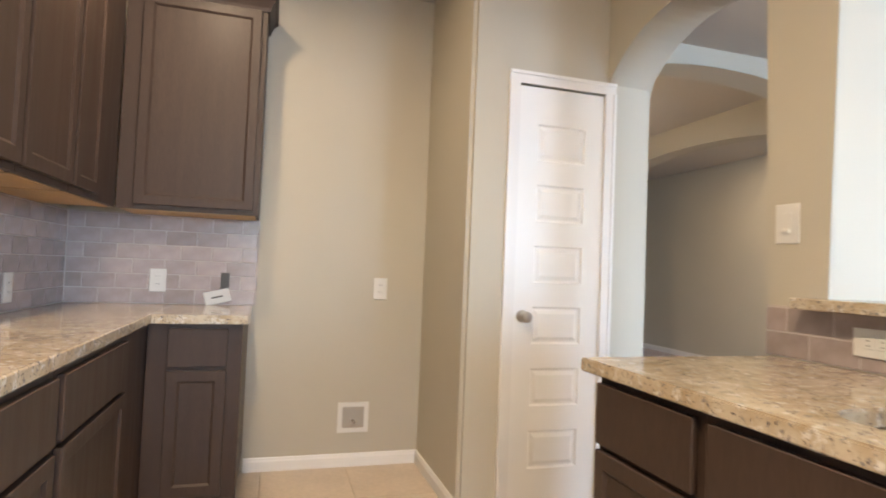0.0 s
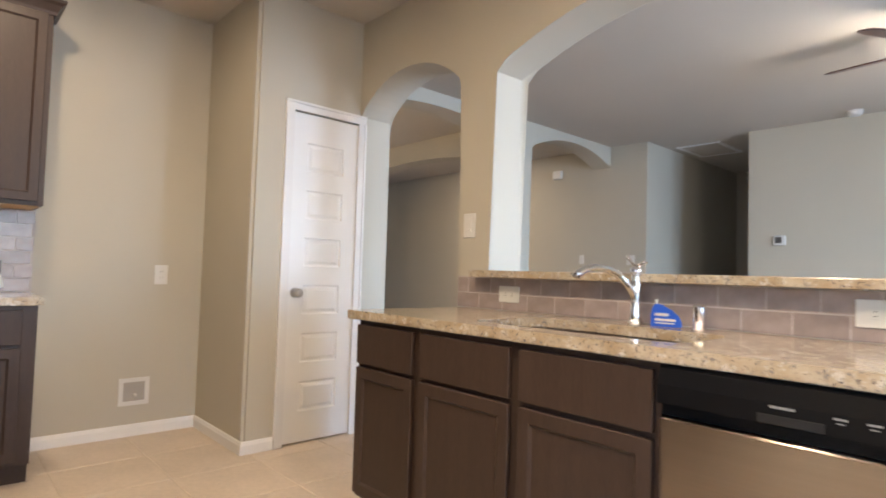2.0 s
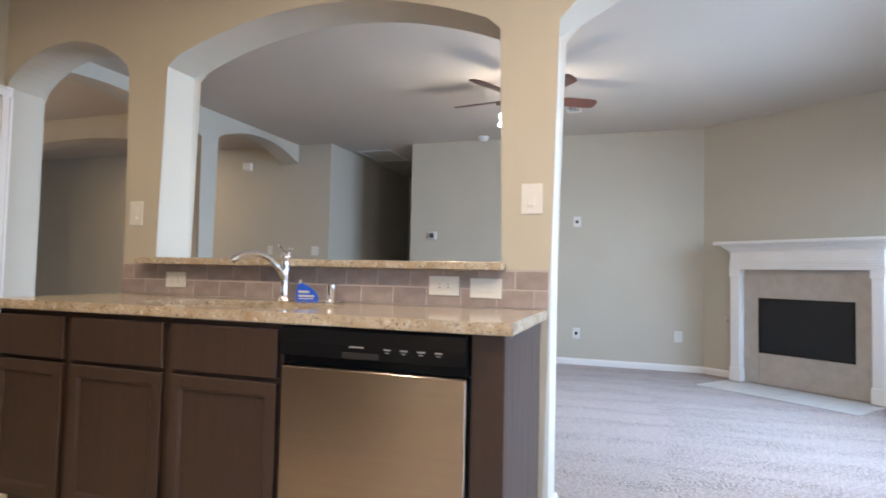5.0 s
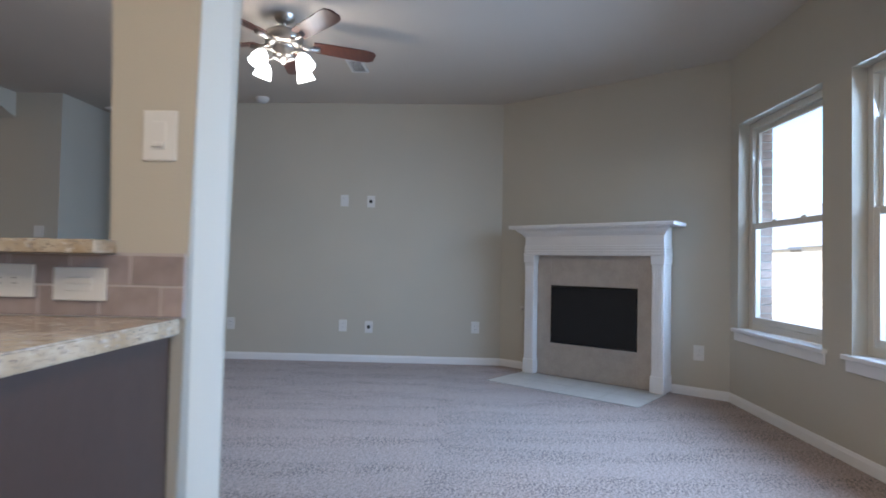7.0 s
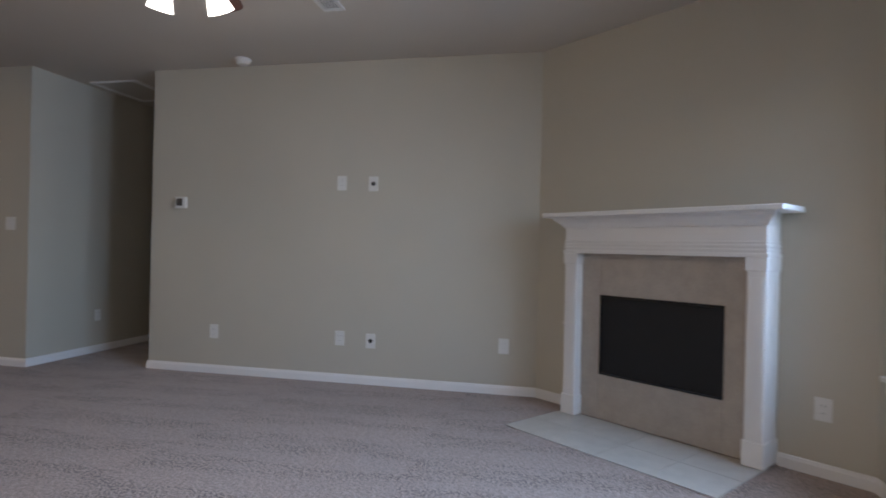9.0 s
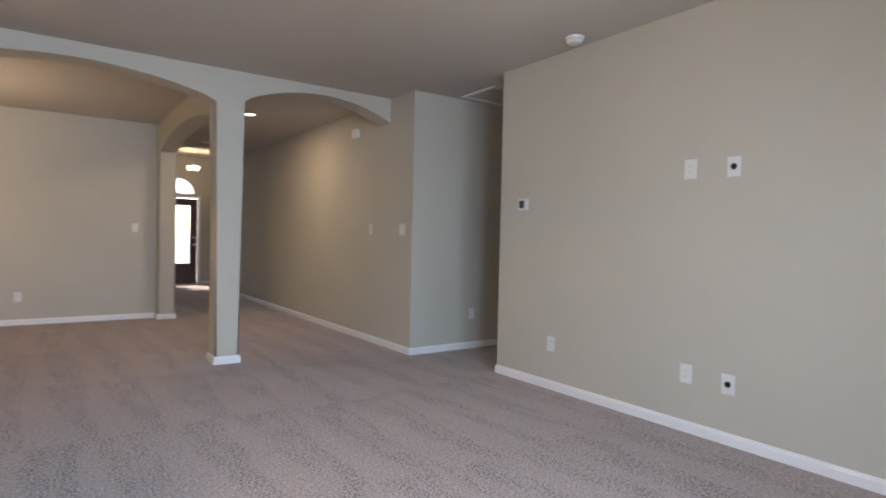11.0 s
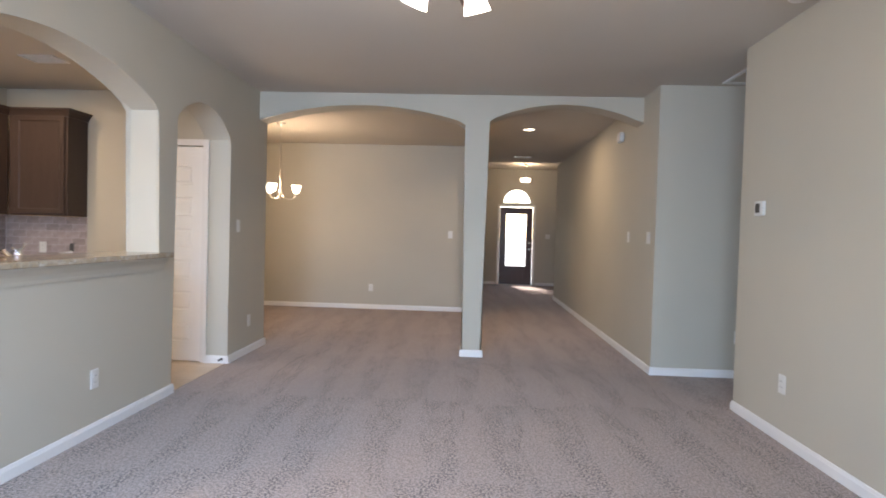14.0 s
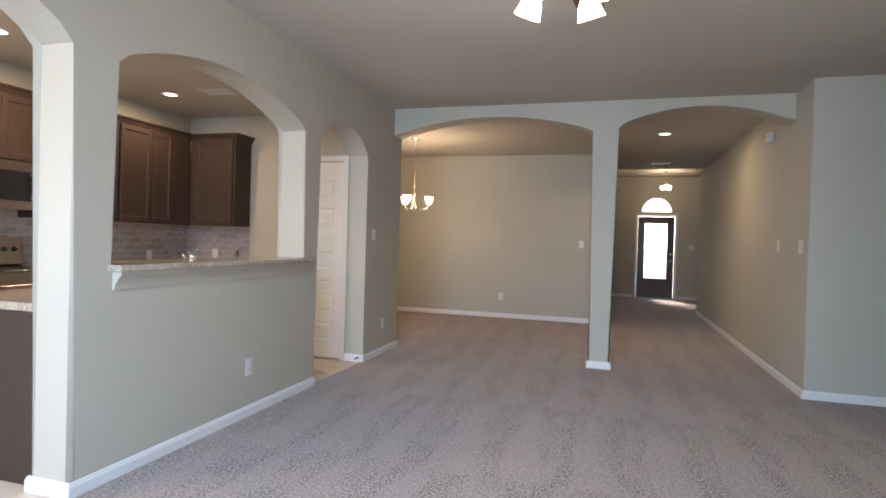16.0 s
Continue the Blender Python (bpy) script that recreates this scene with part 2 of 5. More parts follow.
M_BLADE = mat("cherry_blade", (0.085, 0.03, 0.02), 0.32, vary=0.18, scale=5, stretch=(1, 8, 1), coat=0.2)
M_SHADE = glow("lit_glass_shade", (1.0, 0.95, 0.88), 1.6)
M_SHADEW = glow("lit_warm_shade", (1.0, 0.84, 0.62), 0.9)
M_LENS = glow("lit_downlight_lens", (1.0, 0.86, 0.68), 2.0)
M_STONE = mat("surround_tile", (0.40, 0.35, 0.30), 0.5, vary=0.07, scale=10, fine=0.05, fine_scale=90)
M_HEARTH = mat("hearth_tile", (0.50, 0.47, 0.42), 0.35, vary=0.06, scale=10, fine=0.04, fine_scale=90)
M_BRICK = mat("brick_red", (0.36, 0.27, 0.22), 0.85, vary=0.2, scale=9, rand=0.2, bump=0.5, bump_scale=60)
M_MORTAR = mat("mortar", (0.45, 0.42, 0.38), 0.95)
M_VINYL = mat("window_vinyl", (0.62, 0.58, 0.50), 0.4, vary=0.01)
M_GLASS = glass_mat("window_glass")
M_DOORD = mat("dark_red_door", (0.055, 0.022, 0.017), 0.3, vary=0.15, scale=6, stretch=(4, 4, 0.5))
M_FENCE = mat("cedar_fence", (0.62, 0.52, 0.40), 0.85, vary=0.15, scale=3, rand=0.15, stretch=(5, 5, 0.6))
M_GRASS = mat("dry_lawn", (0.50, 0.46, 0.38), 0.95, vary=0.25, scale=1.5, fine=0.3, fine_scale=25)
M_ROOF = mat("roof_shingle", (0.30, 0.31, 0.33), 0.9, vary=0.15, scale=5, fine=0.2, fine_scale=20)
M_SIDING = mat("house_siding", (0.52, 0.46, 0.38), 0.8, vary=0.06, scale=2)


# ---- mesh helpers ----
def box(bm, x0, x1, y0, y1, z0, z1, bevel=0.0, seg=1):
    vs = [bm.verts.new((x, y, z)) for x in (x0, x1) for y in (y0, y1) for z in (z0, z1)]
    fs = [bm.faces.new([vs[i] for i in f]) for f in ((0, 1, 3, 2), (4, 6, 7, 5), (0, 4, 5, 1), (2, 3, 7, 6), (0, 2, 6, 4), (1, 5, 7, 3))]
    if bevel:
        edges = list({e for f in fs for e in f.edges})
        bmesh.ops.bevel(bm, geom=edges, offset=bevel, segments=seg, affect="EDGES", profile=0.5, clamp_overlap=True)


def tube(bm, pts, radii, seg=12, cap=True):
    """A round tube through the points; radii is one number or one for each point."""
    pts = [Vector(p) for p in pts]
    if not hasattr(radii, "__len__"):
        radii = [radii] * len(pts)
    rings, up = [], None
    for i, p in enumerate(pts):
        d = (pts[min(i + 1, len(pts) - 1)] - pts[max(i - 1, 0)]).normalized()
        if up is None:
            up = d.orthogonal().normalized()
        up = (up - d * up.dot(d)).normalized()
        side = d.cross(up)
        rings.append([bm.verts.new(p + radii[i] * (math.cos(a) * up + math.sin(a) * side)) for a in (2 * math.pi * k / seg for k in range(seg))])
    for a, b in zip(rings, rings[1:]):
        for k in range(seg):
            f = bm.faces.new((a[k], a[(k + 1) % seg], b[(k + 1) % seg], b[k]))
            f.smooth = True
    if cap:
        bm.faces.new(list(reversed(rings[0])))
        bm.faces.new(rings[-1])


def lathe(bm, profile, at=(0, 0, 0), seg=24, axis="Z", cap=True):
    """Turn a profile of (radius, height) about an axis through at."""
    rings = []
    for r, h in profile:
        ring = []
        for k in range(seg):
            a = 2 * math.pi * k / seg
            c, s = r * math.cos(a), r * math.sin(a)
            v = {"Z": (c, s, h), "X": (h, c, s), "Y": (s, h, c)}[axis]
            ring.append(bm.verts.new(Vector(at) + Vector(v)))
        rings.append(ring)
    for a, b in zip(rings, rings[1:]):
        for k in range(seg):
            f = bm.faces.new((a[k], a[(k + 1) % seg], b[(k + 1) % seg], b[k]))
            f.smooth = True
    if cap:
        for r, ring in ((profile[0][0], rings[0]), (profile[-1][0], rings[-1])):
            if r > 1e-4:
                bm.faces.new(ring)


def prism(bm, outline, axis, a0, a1, soft=None, bevel=0.02):
    """An outline of (u, z) drawn out along an axis; soft(u, z, u2, z2) picks the outline's edges whose rims are rounded."""
    def at(u, z, a):
        return (u, a, z) if axis == "Y" else (a, u, z)
    n = len(outline)
    f0 = [bm.verts.new(at(u, z, a0)) for u, z in outline]
    f1 = [bm.verts.new(at(u, z, a1)) for u, z in outline]
    bm.faces.new(f0)
    bm.faces.new(list(reversed(f1)))
    for i in range(n):
        j = (i + 1) % n
        bm.faces.new((f0[j], f0[i], f1[i], f1[j]))
    if soft:
        edges = []
        for i in range(n):
            j = (i + 1) % n
            if soft(*outline[i], *outline[j]):
                edges += [bm.edges.get((f0[i], f0[j])), bm.edges.get((f1[i], f1[j]))]
        for f in bmesh.ops.bevel(bm, geom=edges, offset=bevel, segments=5, affect="EDGES", profile=0.5, clamp_overlap=True)["faces"]:
            f.smooth = True
    bmesh.ops.recalc_face_normals(bm, faces=bm.faces)


def arc(u0, u1, spring, rise, n=20):
    """Points of a segmental arch from (u0, spring) to (u1, spring), ends included."""
    w = (u1 - u0) / 2
    r = (w * w + rise * rise) / (2 * rise)
    a = math.asin(min(1.0, w / r)) if r >= w else math.pi / 2
    zc = spring + rise - r
    return [(u0 + w + r * math.sin(-a + 2 * a * k / n), zc + r * math.cos(-a + 2 * a * k / n)) for k in range(n + 1)]


def mesh_of(name, bm, material):
    me = bpy.data.meshes.new(name)
    bm.normal_update()
    bm.to_mesh(me)
    bm.free()
    me.materials.append(material)
    return me


def part(name, bm, material, parent, label=""):
    ob = new(name, mesh_of(name, bm, material))
    ob.parent = parent
    return tagged(ob, label) if label else ob


def thing(name, m, label, category, group="", kind=""):
    ob = new(name)
    ob.empty_display_size = 0.1
    ob.matrix_world = m
    return tagged(ob, label, category, group, kind)


def single(name, bm, material, label, category, group="", kind="", m=None):
    ob = new(name, mesh_of(name, bm, material))
    if m is not None:
        ob.matrix_world = m
    return tagged(ob, label, category, group, kind)


def structure(name, bm, material, label):
    return tagged(new(name, mesh_of(name, bm, material)), label, name.split("_")[0], "", "structure")


def boxes(*dims, bevel=0.0):
    bm = bmesh.new()
    for d in dims:
        box(bm, *d, bevel=bevel)
    return bm


# ---- the large structure ----
H = 2.765
KX, LX = 1.97, 2.22      # kitchen and living faces of the bar wall
PY = 2.65                # pantry front
PX = 1.235               # side of the refrigerator niche
BY = 3.42                # kitchen back wall
RX = -0.645              # range wall
TVX = 6.57               # television wall
WY = -3.50               # window wall
JX, JY = 6.27, 2.86      # corner of the hall wall
BM0, BM1 = 3.36, 3.62    # beam
DY = 6.85                # dining room's far wall
FY = 12.45               # front wall
CORN = Vector((TVX, -1.75))
DIAG = (Vector((5.20, WY)) - CORN)
DL = DIAG.length
DANG = math.degrees(math.atan2(DIAG.y, DIAG.x))

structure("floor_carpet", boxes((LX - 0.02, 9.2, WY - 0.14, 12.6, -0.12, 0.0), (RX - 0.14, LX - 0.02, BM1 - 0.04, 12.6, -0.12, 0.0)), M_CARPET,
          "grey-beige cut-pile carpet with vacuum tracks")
floor_tiles = structure("floor_tiled", boxes((-3.2, LX - 0.024, WY - 0.14, BM1 - 0.05, -0.12, -0.0022)), M_GROUT, "beige ceramic tile floor with thin grout lines")
structure("ceiling", boxes((-3.2, 9.2, WY - 0.14, 8.75, H, H + 0.15)), M_CEIL, "flat textured ceiling in greige paint")
structure("ceiling_foyer", boxes((3.6, 9.2, 8.75, 12.6, 3.05, 3.2), (3.6, 9.2, 8.75, 8.85, H + 0.15, 3.05)), M_CEIL, "raised foyer ceiling in greige paint")

# bar wall with the pass-through arch and the walkway arch
bar_l, bar_r = -0.45, 1.43
arch_l, arch_r = 1.645, PY
POST = -0.655            # outer face of the bar wall's post
outline = [(POST, 0), (bar_l, 0), (bar_l, 1.08)] + arc(bar_l, bar_r, 2.145, 0.21) + [(bar_r, 1.08), (bar_r, 0), (arch_l, 0)]
outline += arc(arch_l, arch_r, 2.125, 0.225) + [(arch_r, 0), (BM1, 0), (BM1, H), (WY, H)]
outline += arc(WY, POST, 2.15, 0.42, 28)


def soft_bar(u, z, u2, z2):
    if (z == 0 and z2 == 0) or (z == H and z2 == H) or (u == arch_r and u2 == arch_r):
        return False
    return not (u == u2 and u in (bar_l, bar_r) and min(z, z2) < 1.0)


bm = bmesh.new()
prism(bm, outline, "X", KX, LX, soft_bar, 0.026)
box(bm, KX, LX, bar_l, bar_r, 0, 1.066)
structure("wall_bar", bm, M_WALL, "greige wall with arched pass-through and arched walkway")

# kitchen walls, pantry and closing walls
structure("wall_kitchen_back", boxes((RX - 0.14, PX, BY, BY + 0.14, 0, H)), M_WALL, "plain greige kitchen back wall")
bm = bmesh.new()
DX0, DX1, DH = 1.470, 1.966, 2.072
prism(bm, [(PX, 0), (DX0, 0), (DX0, DH), (DX1, DH), (DX1, 0), (KX, 0), (KX, H), (PX, H)], "Y", PY, PY + 0.12)
box(bm, PX, PX + 0.12, PY + 0.12, BY + 0.14, 0, H)
box(bm, PX + 0.12, KX, BY + 0.02, BY + 0.14, 0, H)
for f in bmesh.ops.bevel(bm, geom=[e for e in bm.edges if all(abs(v.co.x - PX) < 1e-4 and abs(v.co.y - PY) < 1e-4 for v in e.verts)], offset=0.02, segments=6, affect="EDGES")["faces"]:
    f.smooth = False
structure("wall_pantry", bm, M_WALL, "greige pantry wall around a narrow door")
structure("wall_range", boxes((RX - 0.14, RX, -0.45, BY, 0, H)), M_WALL, "plain greige wall behind the range")
structure("wall_nook_return", boxes((-3.2, RX, -0.45, -0.31, 0, H)), M_WALL, "plain greige wall")
structure("wall_nook_side", boxes((-3.2, -3.06, WY, -2.8, 0, H), (-3.2, -3.06, -1.2, -0.45, 0, H), (-3.2, -3.06, -2.8, -1.2, 0, 0.57), (-3.2, -3.06, -2.8, -1.2, 2.2, H)), M_WALL, "greige wall with an added window, out of view")

# window wall: openings for two living-room windows and one in the breakfast nook
WINS = ((2.74, 3.77), (4.03, 5.075))
WZ0, WZ1 = 0.60, 2.20
NOOK = (-0.3, 1.5)
bm = bmesh.new()
spans = sorted([*WINS, NOOK])
x = -3.2
for a, b in spans:
    box(bm, x, a, WY - 0.16, WY, 0, H)
    box(bm, a, b, WY - 0.16, WY, 0, WZ0 - 0.03)
    box(bm, a, b, WY - 0.16, WY, WZ1, H)
    x = b
box(bm, x, 5.20, WY - 0.16, WY, 0, H)
structure("wall_window", bm, M_WALL, "greige outer wall with tall single-hung windows")
bm = bmesh.new()
box(bm, 0, DL, -0.14, 0, 0, H)
w = structure("wall_fireplace", bm, M_WALL, "greige diagonal corner wall behind the fireplace")
DM = pose(CORN.x, CORN.y, 0, 0, 0, DANG)      # along the wall from the television wall, +y out of the room
# the room lies on the side of -y of this frame, so things in front of the wall have negative y
w.matrix_world = DM @ pose(0, 0.14, 0)
structure("wall_tv", boxes((TVX, TVX + 0.13, CORN.y - 0.15, 1.81, 0, H)), M_WALL, "plain greige television wall")
structure("wall_passage_far", boxes((JX, 9.2, JY, JY + 0.13, 0, H)), M_WALL, "greige wall of the side passage")
structure("wall_passage_near", boxes((TVX + 0.13, 9.2, 1.67, 1.81, 0, H)), M_WALL, "greige wall of the side passage")
structure("wall_passage_end", boxes((9.06, 9.2, 1.81, JY, 0, H)), M_WALL, "greige wall of the side passage")
structure("wall_hall", boxes((JX, JX + 0.13, JY + 0.13, 9.2, 0, H)), M_WALL, "long greige hall wall")

# beam with two arches on a square post
P0, P1 = 4.44, 4.66
outline = [(LX, H), *arc(LX, P0, 2.465, 0.175), (P0, 0), (P1, 0), *arc(P1, JX, 2.50, 0.18), (JX, H)]
bm = bmesh.new()
prism(bm, outline, "Y", BM0, BM1, lambda u, z, u2, z2: not ((z == 0 and z2 == 0) or (z == H and z2 == H) or (z == H or z2 == H)), 0.018)
structure("wall_beam", bm, M_WALL, "greige beam with two low arches on a square post")
outline = [(BM1, H), *arc(BM1, 6.62, 2.36, 0.16), (6.62, 0), (DY, 0), (DY, H)]
bm = bmesh.new()
prism(bm, outline, "X", P0, P1, lambda u, z, u2, z2: not ((z == 0 and z2 == 0) or z == H or z2 == H), 0.018)
structure("wall_dining_arch", bm, M_WALL, "greige arch between dining room and hall")
structure("wall_dining_far", boxes((RX - 0.14, 4.66, DY, DY + 0.13, 0, H)), M_WALL, "plain greige dining room wall")
structure("wall_dining_side", boxes((RX - 0.14, RX, BY + 0.14, DY, 0, H)), M_WALL, "plain greige dining room wall")
structure("wall_dining_near", boxes((RX, KX, BY + 0.14, BY + 0.2, 0, H)), M_WALL, "plain greige dining room wall")
structure("wall_hall_far", boxes((4.53, 4.66, DY + 0.13, FY, 0, 3.05)), M_WALL, "greige hall wall")
# front wall with door and half-round transom
FD0, FD1 = 5.27, 6.17
bm = bmesh.new()
TRZ, TRR = 2.16, 0.37
tcx = (FD0 + FD1) / 2
low = [(4.53, 0), (FD0, 0), (FD0, 2.07), (FD1, 2.07), (FD1, 0), (9.2, 0), (9.2, TRZ), (4.53, TRZ)]
prism(bm, low, "Y", FY, FY + 0.14)
up = [(4.53, TRZ), *[(tcx - TRR * math.cos(math.pi * k / 20), TRZ + TRR * math.sin(math.pi * k / 20)) for k in range(21)], (9.2, TRZ), (9.2, 3.05), (4.53, 3.05)]
bm2 = bmesh.new()
prism(bm2, up, "Y", FY, FY + 0.14)
me = bpy.data.meshes.new("tmp")
bm2.to_mesh(me)
bm2.free()
bm.from_mesh(me)
bpy.data.meshes.remove(me)
structure("wall_front", bm, M_WALL, "greige entry wall with door opening and half-round transom")
structure("wall_foyer_side", boxes((9.06, 9.2, JY + 0.13, FY, 0, 3.05)), M_WALL, "greige foyer wall")


# ---- baseboards ----
def baseboard(name, pts, h=0.074, t=0.014):
    """A moulded board along a chain of floor points, standing to the left of the way walked."""
    prof = [(0, 0), (t, 0), (t, h * 0.72), (t * 0.75, h * 0.82), (t * 0.6, h * 0.94), (t * 0.3, h), (0, h)]
    pts = [Vector(p) for p in pts]
    bm = bmesh.new()
    rings = []
    for i, p in enumerate(pts):
        d0 = (p - pts[i - 1]).normalized() if i else None
        d1 = (pts[i + 1] - p).normalized() if i + 1 < len(pts) else None
        n0 = Vector((-d0.y, d0.x)) if d0 else None
        n1 = Vector((-d1.y, d1.x)) if d1 else None
        n = n0 if d1 is None else n1 if d0 is None else (n0 + n1) / (1 + n0.dot(n1))
        rings.append([bm.verts.new((p.x + n.x * o, p.y + n.y * o, 0.001 + z)) for o, z in prof])
    for a, b in zip(rings, rings[1:]):
        for k in range(len(prof)):
            bm.faces.new((a[k], a[(k + 1) % len(prof)], b[(k + 1) % len(prof)], b[k]))
    bm.faces.new(rings[0])
    bm.faces.new(list(reversed(rings[-1])))
    bmesh.ops.recalc_face_normals(bm, faces=bm.faces)
    return tagged(new(name, mesh_of(name, bm, M_TRIM)), "white painted moulded baseboard", "baseboard", "", "structure")


baseboard("baseboard_niche", [(1.422, PY), (PX, PY), (PX, BY), (0.262, BY)])
baseboard("baseboard_living", [(CORN.x + 0.39 / DL * DIAG.x, CORN.y + 0.39 / DL * DIAG.y), (CORN.x, CORN.y), (TVX, 1.81), (TVX + 0.13, 1.81)])
baseboard("baseboard_window", [(-3.0, WY), (5.20, WY), (CORN.x + 1.77 / DL * DIAG.x, CORN.y + 1.77 / DL * DIAG.y)])
baseboard("baseboard_bar", [(LX, arch_l - 0.0), (LX, POST), (KX, POST), (KX, -0.648)])
baseboard("baseboard_walkway", [(KX + 0.005, PY), (LX, PY), (LX, BM1), (KX, BM1)][::-1])
baseboard("baseboard_post", [(P0, BM0 + 0.13), (P0, BM1), (P1, BM1), (P1, BM0), (P0, BM0), (P0, BM0 + 0.13)])
baseboard("baseboard_hall", [(9.0, JY), (JX, JY), (JX, 9.2), (JX + 0.13, 9.2)])
baseboard("baseboard_dining", [(RX, 4.0), (RX, DY), (P0, DY), (P0, 6.62), (P1, 6.62), (P1, FY), (FD0 - 0.07, FY)][::-1])
baseboard("baseboard_front", [(FD1 + 0.07, FY), (9.0, FY)][::-1])


# ---- kitchen cabinets ----
FACE_X, FACE_Y, FACE_R = -90, 0, 90      # fronts that look to -x, -y and +x


def panel_door(name, parent, x0, x1, z0, z1, rail=0.058):
    """A framed door or drawer front with a recessed flat panel, standing 2 cm proud of the face frame."""
    bm = bmesh.new()
    box(bm, x0, x1, -0.021, -0.001, z0, z1, 0.0025)
    if rail:
        bm.normal_update()
        f = max((f for f in bm.faces if f.normal.y < -0.9), key=lambda f: f.calc_area())
        bmesh.ops.inset_region(bm, faces=[f], thickness=rail, depth=0.0)
        bmesh.ops.inset_region(bm, faces=[f], thickness=0.010, depth=-0.006)
        bmesh.ops.inset_region(bm, faces=[f], thickness=0.004, depth=-0.003)
    return part(name, bm, M_WOOD, parent)


def base_cabinet(at, turn, w, fronts, depth=0.61, side=False, group="base cabinets"):
    """Base unit: body, recessed toe board, drawer fronts over doors. fronts: (x0, x1) of each column."""
    c = thing("base_cabinet", pose(*at, 0, 0, turn), "dark brown stained wood base cabinet with drawer over door", "cabinet", group)
    part("body", boxes((0, w, 0, depth, 0.105, 0.866), bevel=0.0015), M_WOOD, c)
    part("toe_board", boxes((0.0, w, 0.07, 0.085, 0.001, 0.105)), M_WOOD, c)
    for x0, x1 in fronts:
        panel_door("drawer_front", c, x0, x1, 0.680, 0.846, 0.0)
        panel_door("door", c, x0, x1, 0.125, 0.663)
    return c


# peninsula: columns measured from its end by the walkway
PEN = 1.545
PF = 1.275               # cabinet face of the peninsula
base_cabinet((PF, PEN, 0), FACE_X, 0.41, ((0.010, 0.388),), 0.68)
base_cabinet((PF, PEN - 0.41, 0), FACE_X, 0.985, ((0.022, 0.475), (0.517, 0.968)), 0.68)
c = thing("end_panel", pose(PF, -0.513, 0, 0, 0, FACE_X), "dark stained wood end panel of the peninsula", "cabinet panel")
part("stile", boxes((0, 0.105, 0, 0.03, 0.001, 0.866), bevel=0.002), M_WOOD, c)
part("side_panel", boxes((0.087, 0.105, 0.031, 0.69, 0.001, 0.866), bevel=0.001), M_WOOD, c)
part("filler", boxes((0.0, 0.015, 0.031, 0.69, 0.001, 0.866)), M_WOOD, c)

# run along the range wall and its corner on the back wall
base_cabinet((-0.13, 1.205, 0), FACE_R, 0.53, ((0.018, 0.508),), 0.51)
base_cabinet((-0.13, 1.735, 0), FACE_R, 0.70, ((0.022, 0.66),), 0.51)
base_cabinet((-0.13, 2.815, 0), FACE_Y, 0.385, ((0.085, 0.325),), 0.60)
corner = thing("corner_cabinet", pose(-0.13, 2.436, 0, 0, 0, 90), "dark stained blind corner cabinet", "cabinet")
part("body", boxes((0, 0.98, 0.004, 0.51, 0.105, 0.866)), M_WOOD, corner)
part("toe_board", boxes((0, 0.45, 0.07, 0.085, 0.001, 0.105)), M_WOOD, corner)


def wall_cabinet(at, turn, w, z0, z1, fronts, depth=0.29, group="wall cabinets"):
    c = thing("wall_cabinet", pose(*at, 0, 0, turn), "dark brown stained wood wall cabinet with recessed-panel door", "cabinet", group)
    part("body", boxes((0, w, 0, depth, z0, z1), bevel=0.0015), M_WOOD, c)
    part("bottom", boxes((0.016, w - 0.016, 0.02, depth - 0.005, z0 - 0.0035, z0 - 0.0005)), M_WOODIN, c, "raw maple underside")
    for x0, x1 in fronts:
        panel_door("door", c, x0, x1, z0 + 0.022, z1 - 0.03)
    return c


UZ0, UZ1 = 1.375, 2.44
UX, UY = RX + 0.29, BY - 0.31
wall_cabinet((UX, 1.205, 0), FACE_R, 0.83, UZ0, UZ1, ((0.012, 0.405), (0.425, 0.818)))
wall_cabinet((UX, 2.037, 0), FACE_R, 0.44, UZ0, UZ1, ((0.012, 0.424),))
wall_cabinet((UX, 2.479, 0), FACE_R, 0.62, UZ0, UZ1, ((0.012, 0.30),))
wall_cabinet((UX + 0.002, UY, 0), FACE_Y, 0.638, UZ0, UZ1, ((0.075, 0.612),), 0.31)
wall_cabinet((UX, 0.44, 0), FACE_R, 0.763, 1.85, UZ1, ((0.012, 0.372), (0.392, 0.750)))


def crown_run(pts):
    """A cove crown along the cabinet tops, standing to the right of the way walked."""
    prof = [(0, -0.03), (0.008, -0.03), (0.012, -0.012), (0.030, 0.022), (0.048, 0.036), (0.048, 0.052), (0, 0.052)]
    pts = [Vector(p) for p in pts]
    bm = bmesh.new()
    rings = []
    for i, p in enumerate(pts):
        d0 = (p - pts[i - 1]).normalized() if i else None
        d1 = (pts[i + 1] - p).normalized() if i + 1 < len(pts) else None
        n0 = Vector((d0.y, -d0.x)) if d0 else None
        n1 = Vector((d1.y, -d1.x)) if d1 else None
        n = n0 if d1 is None else n1 if d0 is None else (n0 + n1) / (1 + n0.dot(n1))
        rings.append([bm.verts.new((p.x + n.x * o, p.y + n.y * o, UZ1 + z)) for o, z in prof])
    for a, b in zip(rings, rings[1:]):
        for k in range(len(prof)):
            bm.faces.new((a[k], a[(k + 1) % len(prof)], b[(k + 1) % len(prof)], b[k]))
    bm.faces.new(rings[0])
    bm.faces.new(list(reversed(rings[-1])))
    bmesh.ops.recalc_face_normals(bm, faces=bm.faces)
    return single("crown_moulding", bm, M_WOOD, "dark stained wood crown moulding on the wall cabinets", "moulding")


